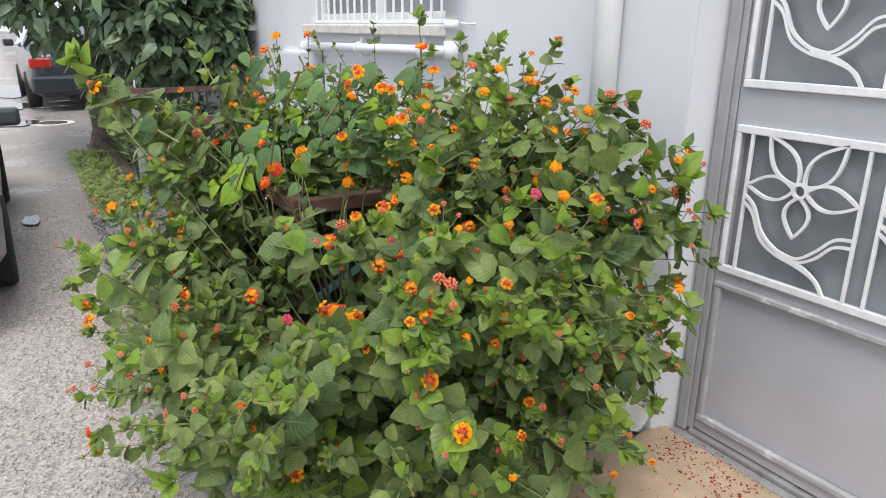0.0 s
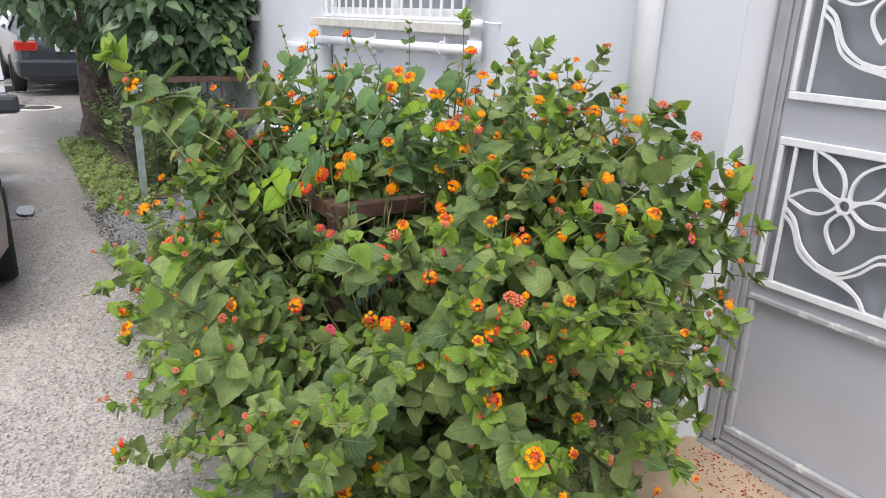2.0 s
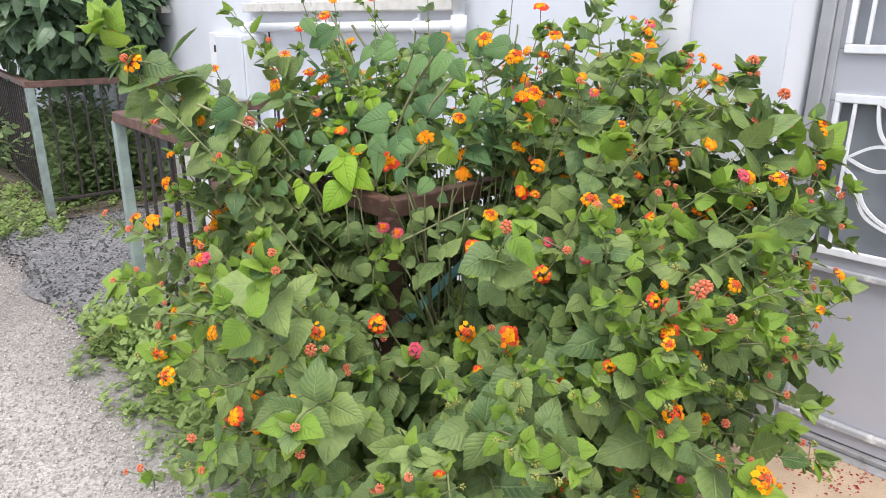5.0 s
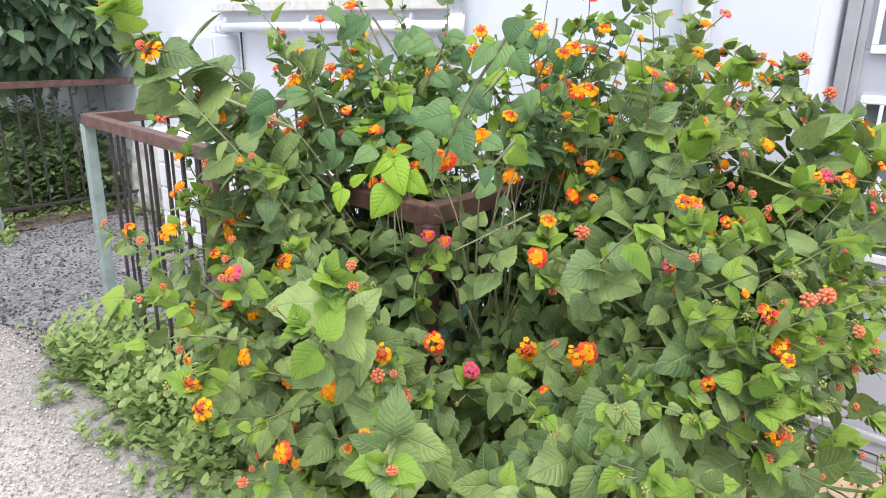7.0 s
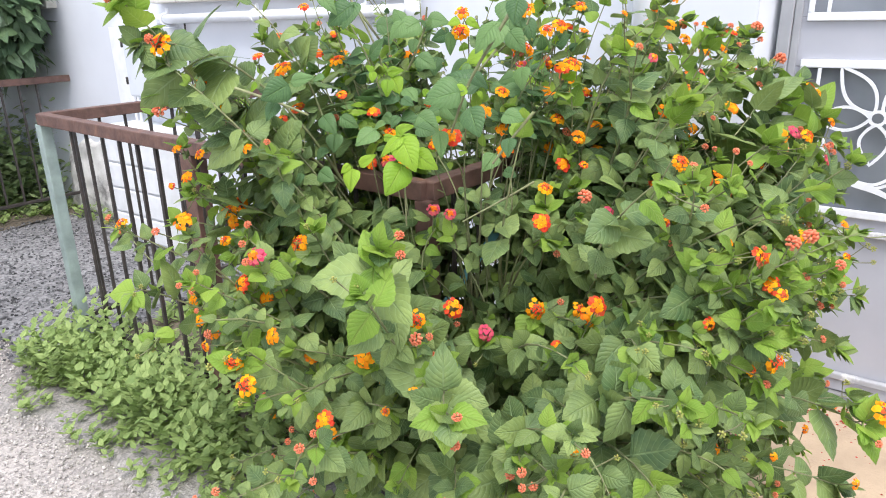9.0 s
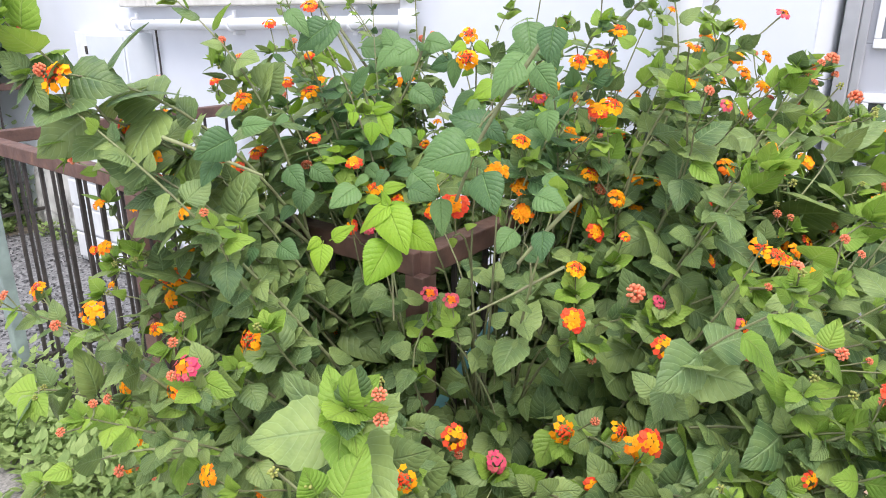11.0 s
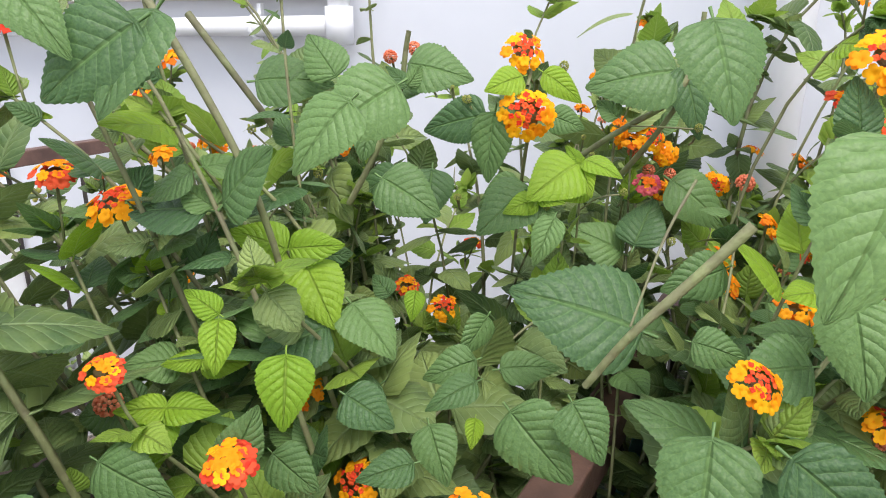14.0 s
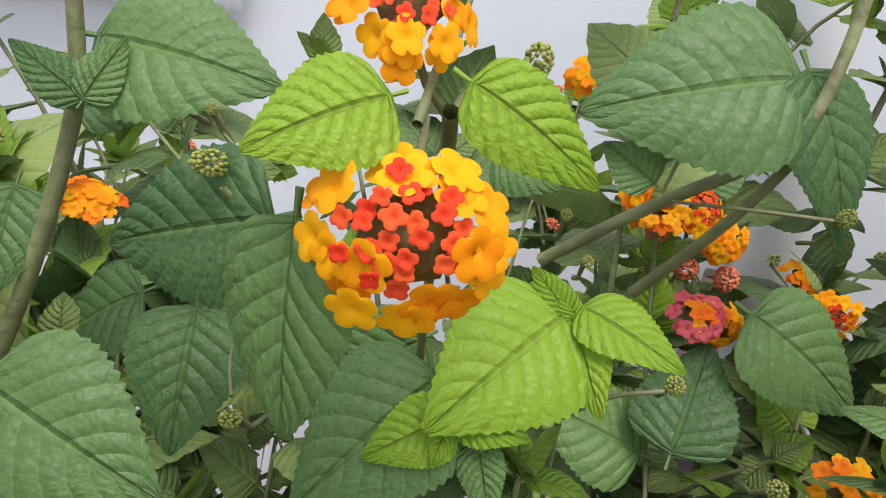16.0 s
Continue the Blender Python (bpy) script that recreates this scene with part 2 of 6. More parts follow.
# near-black colour stands in for the shade of unlit rooms
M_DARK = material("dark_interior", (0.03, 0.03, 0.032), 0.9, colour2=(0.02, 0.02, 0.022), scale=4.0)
M_BARK = material("rough_bark", (0.13, 0.10, 0.08), 0.95, colour2=(0.045, 0.035, 0.03), scale=14.0, bump=1.0, bump_scale=22.0)
M_MOULD = material("scuffed_moulding_paint", (0.40, 0.405, 0.42), 0.45, colour2=(0.34, 0.345, 0.36), scale=12.0, bump=0.15, stain=(0.74, 0.73, 0.70), stain_scale=9.0, stain_size=0.56)
M_GRIME = material("grimy_sill_paint", (0.30, 0.30, 0.31), 0.6, colour2=(0.20, 0.195, 0.19), scale=16.0, bump=0.25, stain=(0.10, 0.09, 0.08), stain_scale=10.0, stain_size=0.55)
M_WATER = material("puddle_water", (0.10, 0.10, 0.10), 0.03, bump=0.02, bump_scale=6.0)
M_CAR2 = material("dusty_beige_car_paint", (0.30, 0.265, 0.24), 0.35, 0.0, colour2=(0.25, 0.22, 0.20), scale=5.0, coat=0.3, stain=(0.16, 0.14, 0.12), stain_scale=4.0, stain_size=0.6)
M_CAR = material("dark_grey_car_paint", (0.035, 0.041, 0.050), 0.3, 0.1, colour2=(0.03, 0.036, 0.044), scale=3.0, coat=0.5)
M_RUBBER = material("tyre_rubber", (0.022, 0.022, 0.023), 0.85, colour2=(0.015, 0.015, 0.016), scale=40.0, bump=0.3)
M_RIM = material("alloy_rim", (0.45, 0.46, 0.47), 0.3, 0.9, scale=8.0)
M_CARGLASS = material("tinted_car_glass", (0.25, 0.30, 0.33), 0.05, colour2=(0.22, 0.27, 0.30), scale=2.0, transmission=0.4, coat=0.6)
M_LAMP = material("red_tail_lamp", (0.50, 0.03, 0.02), 0.15, colour2=(0.35, 0.02, 0.015), scale=20.0, coat=1.0)
M_PLATE = material("white_plate", (0.75, 0.75, 0.72), 0.4, scale=10.0)
M_INK = material("black_bars", (0.02, 0.02, 0.02), 0.5, scale=10.0)
M_STEM = material("green_stem", (0.21, 0.24, 0.10), 0.6, colour2=(0.15, 0.14, 0.075), scale=60.0, bump=0.3, spread=0.2)
M_WOOD = material("brown_woody_stem", (0.20, 0.16, 0.11), 0.8, colour2=(0.11, 0.09, 0.06), scale=50.0, bump=0.6)
M_LEAF = leaf_material("lantana_leaf", (0.056, 0.124, 0.048), (0.175, 0.298, 0.094), (0.22, 0.37, 0.13), rough=0.42, through=0.30, lines=0.50)
M_LEAF_FAR = leaf_material("lantana_leaf_mass", (0.078, 0.140, 0.052), (0.290, 0.375, 0.112), (0.35, 0.47, 0.22), rough=0.44, through=0.27, per_island=True)
M_YOUNG = leaf_material("young_lantana_leaf", (0.19, 0.35, 0.025), (0.31, 0.48, 0.04), (0.38, 0.53, 0.11), through=0.38, lines=0.40)
M_YOUNG_FAR = leaf_material("young_lantana_leaf_mass", (0.185, 0.325, 0.042), (0.335, 0.48, 0.075), (0.42, 0.54, 0.15), through=0.42, per_island=True)
M_TREELEAF = leaf_material("glossy_tree_leaf", (0.062, 0.112, 0.066), (0.175, 0.262, 0.125), (0.20, 0.29, 0.15), rough=0.28, veins=10.0, quilt=0.2, through=0.2, per_island=True)
M_SHRUB = leaf_material("shrub_leaf", (0.17, 0.25, 0.11), (0.38, 0.48, 0.22), (0.15, 0.24, 0.08), rough=0.45, per_island=True)
M_WEED = leaf_material("weed_leaf", (0.22, 0.32, 0.10), (0.42, 0.53, 0.19), (0.18, 0.27, 0.10), rough=0.6, per_island=True)
M_YELLOW = petal_material("yellow_petal", (0.93, 0.27, 0.004), (0.97, 0.50, 0.007))
M_ORANGE = petal_material("orange_petal", (0.88, 0.13, 0.012), (0.96, 0.47, 0.010))
M_RED = petal_material("red_orange_bud", (0.76, 0.045, 0.025), (0.84, 0.13, 0.045))
M_PINK = petal_material("pink_petal", (0.62, 0.05, 0.14), (0.72, 0.15, 0.16))
M_SALMON = petal_material("salmon_bud", (0.78, 0.19, 0.09), (0.87, 0.35, 0.20))
M_GREENBUD = petal_material("pale_green_bud", (0.30, 0.36, 0.08), (0.48, 0.46, 0.15))
M_PETALFALL = petal_material("fallen_red_petal", (0.30, 0.03, 0.03), (0.45, 0.07, 0.05))

# ---------------------------------------------------------------- small builders
ZERO = Matrix.Identity(4)


def mesh_object(name, bm, mat, smooth=False):
    me = bpy.data.meshes.new(name)
    bm.to_mesh(me)
    bm.free()
    me.materials.append(mat)
    if smooth:
        me.polygons.foreach_set("use_smooth", [True] * len(me.polygons))
    return new(name, me)


def part(name, bm, mat, parent, label="", smooth=False):
    ob = mesh_object(name, bm, mat, smooth)
    ob.parent = parent
    if label:
        ob["label"] = label
    return ob


def thing(name, place, label, category, group="", kind=""):
    ob = new(name)
    ob.location = place
    ob.empty_display_size = 0.1
    return tagged(ob, label, category, group, kind)


def box(bm, lo, hi, bevel=0.0):
    vs = bmesh.ops.create_cube(bm, size=1.0)["verts"]
    c, d = [(a + b) / 2 for a, b in zip(lo, hi)], [b - a for a, b in zip(lo, hi)]
    for v in vs:
        v.co = Vector([c[n] + v.co[n] * d[n] for n in range(3)])
    if bevel:
        es = list({e for v in vs for e in v.link_edges})
        bmesh.ops.bevel(bm, geom=es, offset=bevel, segments=2, affect="EDGES", profile=0.5)
    return bm


def boxed(lo, hi, bevel=0.0):
    return box(bmesh.new(), lo, hi, bevel)


def tube(bm, pts, radii, sides=8, caps=True):
    """A round bar through pts with a radius at each."""
    pts = [Vector(p) for p in pts]
    if isinstance(radii, (int, float)):
        radii = [radii] * len(pts)
    rings, side = [], None
    for n, p in enumerate(pts):
        t = (pts[min(n + 1, len(pts) - 1)] - pts[max(n - 1, 0)]).normalized()
        if side is None:
            side = t.orthogonal().normalized()
        side = (side - t * side.dot(t)).normalized()
        up = t.cross(side)
        rings.append([bm.verts.new(p + radii[n] * (math.cos(a) * side + math.sin(a) * up)) for a in (2 * math.pi * k / sides for k in range(sides))])
    for a, b in zip(rings, rings[1:]):
        for k in range(sides):
            bm.faces.new((a[k], a[(k + 1) % sides], b[(k + 1) % sides], b[k]))
    if caps:
        bm.faces.new(rings[0][::-1]), bm.faces.new(rings[-1])
    return bm


def ribbon(bm, pts, half, normal, thick):
    """A flat bar bent along pts: half its width in its plane, with the given normal and thickness."""
    pts, nrm = [Vector(p) for p in pts], Vector(normal).normalized()
    rings = []
    for n, p in enumerate(pts):
        t = (pts[min(n + 1, len(pts) - 1)] - pts[max(n - 1, 0)]).normalized()
        s = t.cross(nrm).normalized() * half
        q = nrm * thick / 2
        rings.append([bm.verts.new(p + s + q), bm.verts.new(p - s + q), bm.verts.new(p - s - q), bm.verts.new(p + s - q)])
    for a, b in zip(rings, rings[1:]):
        for k in range(4):
            bm.faces.new((a[k], a[(k + 1) % 4], b[(k + 1) % 4], b[k]))
    bm.faces.new(rings[0][::-1]), bm.faces.new(rings[-1])
    return bm


def array_mesh(name, verts, faces, mat, uvs=None, smooth=True):
    me = bpy.data.meshes.new(name)
    me.from_pydata(np.asarray(verts).tolist(), [], np.asarray(faces).tolist())
    me.materials.append(mat)
    if uvs is not None:
        layer = me.uv_layers.new(name="UVMap")
        layer.data.foreach_set("uv", np.asarray(uvs)[np.asarray(faces).ravel()].ravel().astype(np.float32))
    if smooth:
        me.polygons.foreach_set("use_smooth", [True] * len(me.polygons))
    me.update()
    return me

# ---------------------------------------------------------------- plan
WALL_X, DOOR_X, WALL_BACK = 1.75, 1.856, 2.0
FLOOR = 0.03

# ---------------------------------------------------------------- setting
def slab(name, lo, hi, mat, bevel=0.0, label=""):
    ob = mesh_object(name, boxed(lo, hi, bevel), mat)
    return tagged(ob, label, "", "", "structure")


bm = bmesh.new()
bmesh.ops.create_grid(bm, x_segments=60, y_segments=60, size=150.0)
for v in bm.verts:
    v.co.z = 0.01 * noise.noise(v.co * 0.7) - 0.008
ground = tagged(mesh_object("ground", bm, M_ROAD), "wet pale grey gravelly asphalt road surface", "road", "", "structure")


def sheet(name, lo, hi, z, mat, label, step=0.06, wobble=0.05, rise=0.006, seed=0.0):
    """A thin ragged-edged layer on the ground."""
    nx, ny = max(2, int((hi[0] - lo[0]) / step)), max(2, int((hi[1] - lo[1]) / step))
    bm = bmesh.new()
    grid = []
    for i in range(nx + 1):
        row = []
        for j in range(ny + 1):
            u, w = i / nx, j / ny
            x, y = lo[0] + u * (hi[0] - lo[0]), lo[1] + w * (hi[1] - lo[1])
            if i in (0, nx):
                x += wobble * noise.noise((seed, y * 4.0, 0.3))
            if j in (0, ny):
                y += wobble * noise.noise((x * 4.0, seed, 0.7))
            edge = i in (0, nx) or j in (0, ny)
            row.append(bm.verts.new((x, y, z - 0.02 if edge else z + rise * noise.noise((x * 9, y * 9, seed)))))
        grid.append(row)
    for i in range(nx):
        for j in range(ny):
            bm.faces.new((grid[i][j], grid[i + 1][j], grid[i + 1][j + 1], grid[i][j + 1]))
    return tagged(mesh_object(name, bm, mat, True), label, "", "", "structure")


apron = sheet("pavement", (0.98, -2.5), (1.85, 1.56), FLOOR, M_CONC, "tan concrete apron before the door, strewn with red petals", rise=0.004)
sheet("ground_bed", (0.62, 1.6), (1.74, 3.72), 0.03, M_SOIL, "dark soil of the railed bed", rise=0.02, seed=3.0)
sheet("ground_yard", (0.40, 3.70), (1.74, 5.78), 0.022, M_GRAVEL, "dark grey gravel of the passage to the yard", rise=0.01, wobble=0.15, seed=5.0)
sheet("ground_far_bed", (0.70, 5.80), (1.74, 9.4), 0.03, M_SOIL, "dark soil under the tree", rise=0.02, seed=7.0)
sheet("ground_strip", (0.22, 1.5), (0.60, 3.70), 0.008, M_STRIP, "wet dark gravel strip beside the railing", rise=0.012, wobble=0.12, seed=9.0)

WIN_Z, WIN_TOP, TOP = 1.41, 2.55, 3.3
OPEN = [(0.42, 1.530, 0.0, 2.12), (2.885, 4.56, WIN_Z, WIN_TOP), (5.83, 7.3, WIN_Z, WIN_TOP)]
bm = bmesh.new()
y0 = -4.0
for a, b, za, zb in OPEN:
    box(bm, (WALL_X, y0, -0.1), (WALL_BACK, a, TOP))
    if za > 0:
        box(bm, (WALL_X, a, -0.1), (WALL_BACK, b, za))
    box(bm, (WALL_X, a, zb), (WALL_BACK, b, TOP))
    y0 = b
box(bm, (WALL_X, y0, -0.1), (WALL_BACK, 16.0, TOP))
tagged(mesh_object("wall_west", bm, M_WALL), "white limewashed house wall", "wall", "", "structure")
# added rooms behind the openings, their indoor shade put into the colour
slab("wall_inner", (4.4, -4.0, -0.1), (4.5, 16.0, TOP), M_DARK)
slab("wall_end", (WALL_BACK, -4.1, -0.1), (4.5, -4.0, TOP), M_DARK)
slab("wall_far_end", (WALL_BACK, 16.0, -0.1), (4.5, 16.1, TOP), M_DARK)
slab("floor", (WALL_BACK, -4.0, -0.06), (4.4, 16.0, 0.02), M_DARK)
slab("ceiling", (1.72, -4.1, TOP), (4.6, 16.2, TOP + 0.2), M_WALL)
# splayed plaster of the door's reveal
bm = bmesh.new()
box(bm, (1.753, 1.486, 0.0), (1.93, 1.5295, 2.12))
for v in bm.verts:
    if v.co.x < 1.8 and v.co.y < 1.5:
        v.co.y = 1.5275
    v.co.y += 0.003 * noise.noise(v.co * 6.0) if v.co.y < 1.52 else 0
tagged(mesh_object("trim_reveal", bm, M_WALL), "white plaster reveal beside the door", "reveal", "", "structure")
# worn mortar foot of the wall beside the door
bm = bmesh.new()
bmesh.ops.create_grid(bm, x_segments=10, y_segments=22, size=0.5)
for v in bm.verts:
    u, w = v.co.x + 0.5, v.co.y + 0.5
    y = 1.535 + w * 0.5
    lump = 0.5 + 0.5 * noise.noise((u * 2, y * 9, 2.0))
    reach = 0.05 + 0.13 * min(1.0, w * 4.0)
    v.co = Vector((1.752 - u * reach * (0.7 + 0.5 * lump), y, 0.02 + (1 - u) ** 1.3 * (0.05 + 0.13 * lump * min(1, w * 3 + 0.2))))
tagged(mesh_object("trim_mortar", bm, M_MORTAR, True), "crumbling grey mortar foot of the wall", "mortar", "", "structure")


# ---------------------------------------------------------------- door
def petal_loop(length, width, n=14):
    out = []
    for k in range(2 * n + 1):
        t = k / n if k <= n else 2 - k / n
        s = 1 if k <= n else -1
        out.append((0.018 + t * (length - 0.018), s * width * math.sin(math.pi * t ** 0.85) * 0.5))
    return out


def smooth_line(pts, n=8):
    p = [Vector((*q, 0)) for q in pts]
    out = []
    for k in range(len(p) - 1):
        a, b, c, d = p[max(k - 1, 0)], p[k], p[k + 1], p[min(k + 2, len(p) - 1)]
        for s in range(n):
            t = s / n
            out.append(0.5 * ((2 * b) + (c - a) * t + (2 * a - 5 * b + 4 * c - d) * t * t + (3 * b - a - 3 * c + d) * t ** 3))
    return out + [p[-1]]


def lattice(parent, y_hi, z_lo, height):
    """White ironwork: a frame with two flower cells; the plan runs from y_hi towards -y."""
    x = DOOR_X - 0.008
    put = lambda u, z: (x, y_hi - u, z_lo + z)
    width = 0.91
    for name, lo, hi in (("lattice_rail", (0, -0.012), (width, 0.012)), ("lattice_rail", (0, height - 0.012), (width, height + 0.012)),
                         ("lattice_stile", (0, 0.012), (0.016, height - 0.012)), ("lattice_stile", (width - 0.016, 0.012), (width, height - 0.012))):
        part(name, boxed((x - 0.006, y_hi - hi[0], z_lo + lo[1]), (x + 0.0075, y_hi - lo[0], z_lo + hi[1]), 0.003), M_LATTICE, parent)
    for u in (0.055, 0.40, 0.455, 0.80, 0.855):
        part("lattice_bar", boxed((x - 0.005, y_hi - u - 0.005, z_lo + 0.012), (x + 0.007, y_hi - u + 0.005, z_lo + height - 0.012), 0.002), M_LATTICE, parent)
    for c in (0.2275, 0.6275):
        zc = 0.295
        bm = bmesh.new()
        ring = [put(c + 0.02 * math.cos(a), zc + 0.02 * math.sin(a)) for a in (k * math.pi / 10 for k in range(21))]
        ribbon(bm, ring, 0.004, (1, 0, 0), 0.0135)
        part("lattice_ring", bm, M_LATTICE, parent)
        for ang, ln, wd in ((128, 0.185, 0.075), (52, 0.185, 0.075), (184, 0.168, 0.07), (-4, 0.168, 0.07), (270, 0.14, 0.075)):
            ca, sa = math.cos(radians(ang)), math.sin(radians(ang))
            pts = [put(c - (p * ca - q * sa), zc + (p * sa + q * ca)) for p, q in petal_loop(ln, wd)]
            bm = bmesh.new()
            ribbon(bm, pts, 0.0042, (1, 0, 0), 0.0105 + 0.0005 * (ang % 5))
            part("lattice_petal", bm, M_LATTICE, parent)
        for off in (0.0, 0.022):
            curve = smooth_line([(-0.168, -0.045 - off), (-0.135, -0.075 - off), (-0.10, -0.145 - off), (-0.045, -0.188 - off * 0.6), (0.03, -0.212 - off * 0.4), (0.085, -0.245), (0.115, -0.285)])
            bm = bmesh.new()
            ribbon(bm, [put(c + q.x, zc + q.y) for q in curve], 0.0042, (1, 0, 0), 0.0092 + off * 0.05)
            part("lattice_scroll", bm, M_LATTICE, parent)
            curve = smooth_line([(0.168, -0.105 - off), (0.12, -0.115 - off), (0.075, -0.16 - off), (0.02, -0.198 - off * 0.5), (-0.04, -0.19 - off * 0.4)])
            bm = bmesh.new()
            ribbon(bm, [put(c + q.x, zc + q.y) for q in curve], 0.0042, (1, 0, 0), 0.0076 + off * 0.04)
            part("lattice_scroll", bm, M_LATTICE, parent)


door = thing("door_1", (DOOR_X, 1.43, FLOOR), "grey painted metal door with white flower ironwork over frosted glass", "door", "", "structure")
door.matrix_world = ZERO
D0, D1 = 0.475, 1.428
# leaf: stiles, rails, panel
for lo, hi in (((DOOR_X, D0, 0.05), (DOOR_X + 0.045, D1, 0.105)), ((DOOR_X, D0, 0.60), (DOOR_X + 0.045, D1, 0.668)), ((DOOR_X, D0, 1.10), (DOOR_X + 0.045, D1, 1.245)), ((DOOR_X, D0, 1.94), (DOOR_X + 0.045, D1, 2.07))):
    part("door_rail", boxed(lo, hi, 0.003), M_DOOR, door)
for a, b in ((0.105, 0.60), (0.668, 1.10), (1.245, 1.94)):
    for y in ((D0, D0 + 0.03), (D1 - 0.03, D1)):
        part("door_stile", boxed((DOOR_X, y[0], a), (DOOR_X + 0.045, y[1], b), 0.002), M_DOOR, door)
part("lower_panel", boxed((DOOR_X + 0.014, D0 + 0.03, 0.105), (DOOR_X + 0.034, D1 - 0.03, 0.60)), M_DOOR, door)
for lo, hi in (((DOOR_X - 0.012, D0 + 0.012, 0.592), (DOOR_X + 0.012, D1 - 0.012, 0.612)), ((DOOR_X - 0.012, D0 + 0.012, 0.092), (DOOR_X + 0.012, D1 - 0.012, 0.115)),
               ((DOOR_X - 0.010, D1 - 0.035, 0.115), (DOOR_X + 0.012, D1 - 0.014, 0.592)), ((DOOR_X - 0.010, D0 + 0.014, 0.115), (DOOR_X + 0.012, D0 + 0.035, 0.592))):
    part("panel_moulding", boxed(lo, hi, 0.005), M_MOULD, door, "scuffed pale grey moulding")
part("lower_glass", boxed((DOOR_X + 0.02, D0 + 0.03, 0.668), (DOOR_X + 0.026, D1 - 0.03, 1.10)), M_PANE, door, "frosted grey glass")
part("upper_glass", boxed((DOOR_X + 0.02, D0 + 0.03, 1.245), (DOOR_X + 0.026, D1 - 0.03, 1.94)), M_PANE, door, "frosted grey glass")
lattice(door, D1 - 0.018, 0.662, 0.448)
lattice(door, D1 - 0.018, 1.245, 0.448)
frame_ob = thing("door_frame", (0, 0, 0), "grey painted steel door frame with a worn sill", "door frame", "", "structure")
for n, lo, hi in (("jamb", (1.838, 1.448, 0.03), (1.93, 1.4855, 2.12)), ("jamb", (1.825, 0.423, 0.03), (1.93, 0.47, 2.12)), ("head", (1.825, 0.47, 2.075), (1.93, 1.434, 2.118)),
                  ("sill", (1.80, 0.423, 0.0), (1.93, 1.485, 0.028)), ("stop", (1.846, 1.424, 0.045), (1.8535, 1.4475, 2.07)), ("threshold", (1.835, 0.47, 0.0285), (1.92, 1.433, 0.046))):
    part(n, boxed(lo, hi, 0.004), M_GRIME if n in ("sill", "threshold") else M_FRAME, frame_ob)


# ---------------------------------------------------------------- windows, pipes and boxes on the wall
def window(name, a, b, label):
    w = thing(name, (0, 0, 0), label, "window", "", "structure")
    part("window_sill", boxed((1.685, a - 0.05, WIN_Z - 0.055), (1.80, b + 0.05, WIN_Z - 0.005), 0.006), M_SILL, w, "weathered pale stone sill")
    x0, x1 = 1.80, 1.85
    for lo, hi in (((x0, a, WIN_Z), (x1, b, WIN_Z + 0.06)), ((x0, a, WIN_TOP - 0.06), (x1, b, WIN_TOP)), ((x0, a, WIN_Z + 0.06), (x1, a + 0.06, WIN_TOP - 0.06)),
                   ((x0, b - 0.06, WIN_Z + 0.06), (x1, b, WIN_TOP - 0.06)), ((x0, (a + b) / 2 - 0.04, WIN_Z + 0.06), (x1, (a + b) / 2 + 0.04, WIN_TOP - 0.06))):
        part("window_frame", boxed(lo, hi, 0.004), M_TRIM, w, "white painted frame")
    for lo, hi in ((a + 0.06, (a + b) / 2 - 0.04), ((a + b) / 2 + 0.04, b - 0.06)):
        part("pane", boxed((x0 + 0.02, lo, WIN_Z + 0.06), (x0 + 0.026, hi, WIN_TOP - 0.06)), M_PANE, w, "dark glass")
    n = int((b - a) / 0.095)
    for k in range(n + 1):
        y = a + 0.02 + (b - a - 0.04) * k / n
        part("grille_bar", tube(bmesh.new(), [(1.765, y, WIN_Z + 0.012), (1.765, y, WIN_TOP - 0.012)], 0.008, 8), M_LATTICE, w)
    for z in (WIN_Z + 0.012, WIN_Z + 0.5, WIN_TOP - 0.012):
        part("grille_rail", boxed((1.757, a, z - 0.009), (1.774, b, z + 0.009), 0.002), M_LATTICE, w)
    return w


window("window_1", 2.885, 4.56, "white barred window with a weathered stone sill")
window("window_2", 5.83, 7.3, "white barred window behind the tree")

pipe = thing("drain_pipe", (0, 0, 0), "white plastic drain pipe clipped under the window", "pipe")
part("pipe_run", tube(bmesh.new(), [(1.69, 2.83, 1.292), (1.69, 4.60, 1.272)], 0.024, 14), M_PIPE, pipe, smooth=True)
part("riser", tube(bmesh.new(), [(1.69, 2.80, 1.27), (1.69, 2.80, 3.29)], 0.026, 14), M_PIPE, pipe, smooth=True)
part("collar", tube(bmesh.new(), [(1.69, 2.80, 1.385), (1.69, 2.80, 1.425)], 0.033, 14), M_PIPE, pipe, smooth=True)
part("tee", tube(bmesh.new(), [(1.69, 2.80, 1.25), (1.69, 2.80, 1.335)], 0.033, 14), M_PIPE, pipe, smooth=True)
part("end_cap", tube(bmesh.new(), [(1.69, 4.56, 1.2725), (1.69, 4.625, 1.2718)], 0.029, 14), M_PIPE, pipe, smooth=True)
for y in (4.50, 3.76, 3.06):
    z = 1.272 + (4.6 - y) * 0.0113
    bm = bmesh.new()
    ring = [(1.69 + 0.029 * math.cos(a), y, z + 0.029 * math.sin(a)) for a in (k * math.pi / 8 for k in range(17))]
    tube(bm, ring, 0.005, 6)
    box(bm, (1.70, y - 0.01, z - 0.045), (1.749, y + 0.01, z - 0.026))
    box(bm, (1.70, y - 0.006, z + 0.026), (1.712, y + 0.006, z + 0.055))
    part("pipe_clip", bm, M_PIPE, pipe)
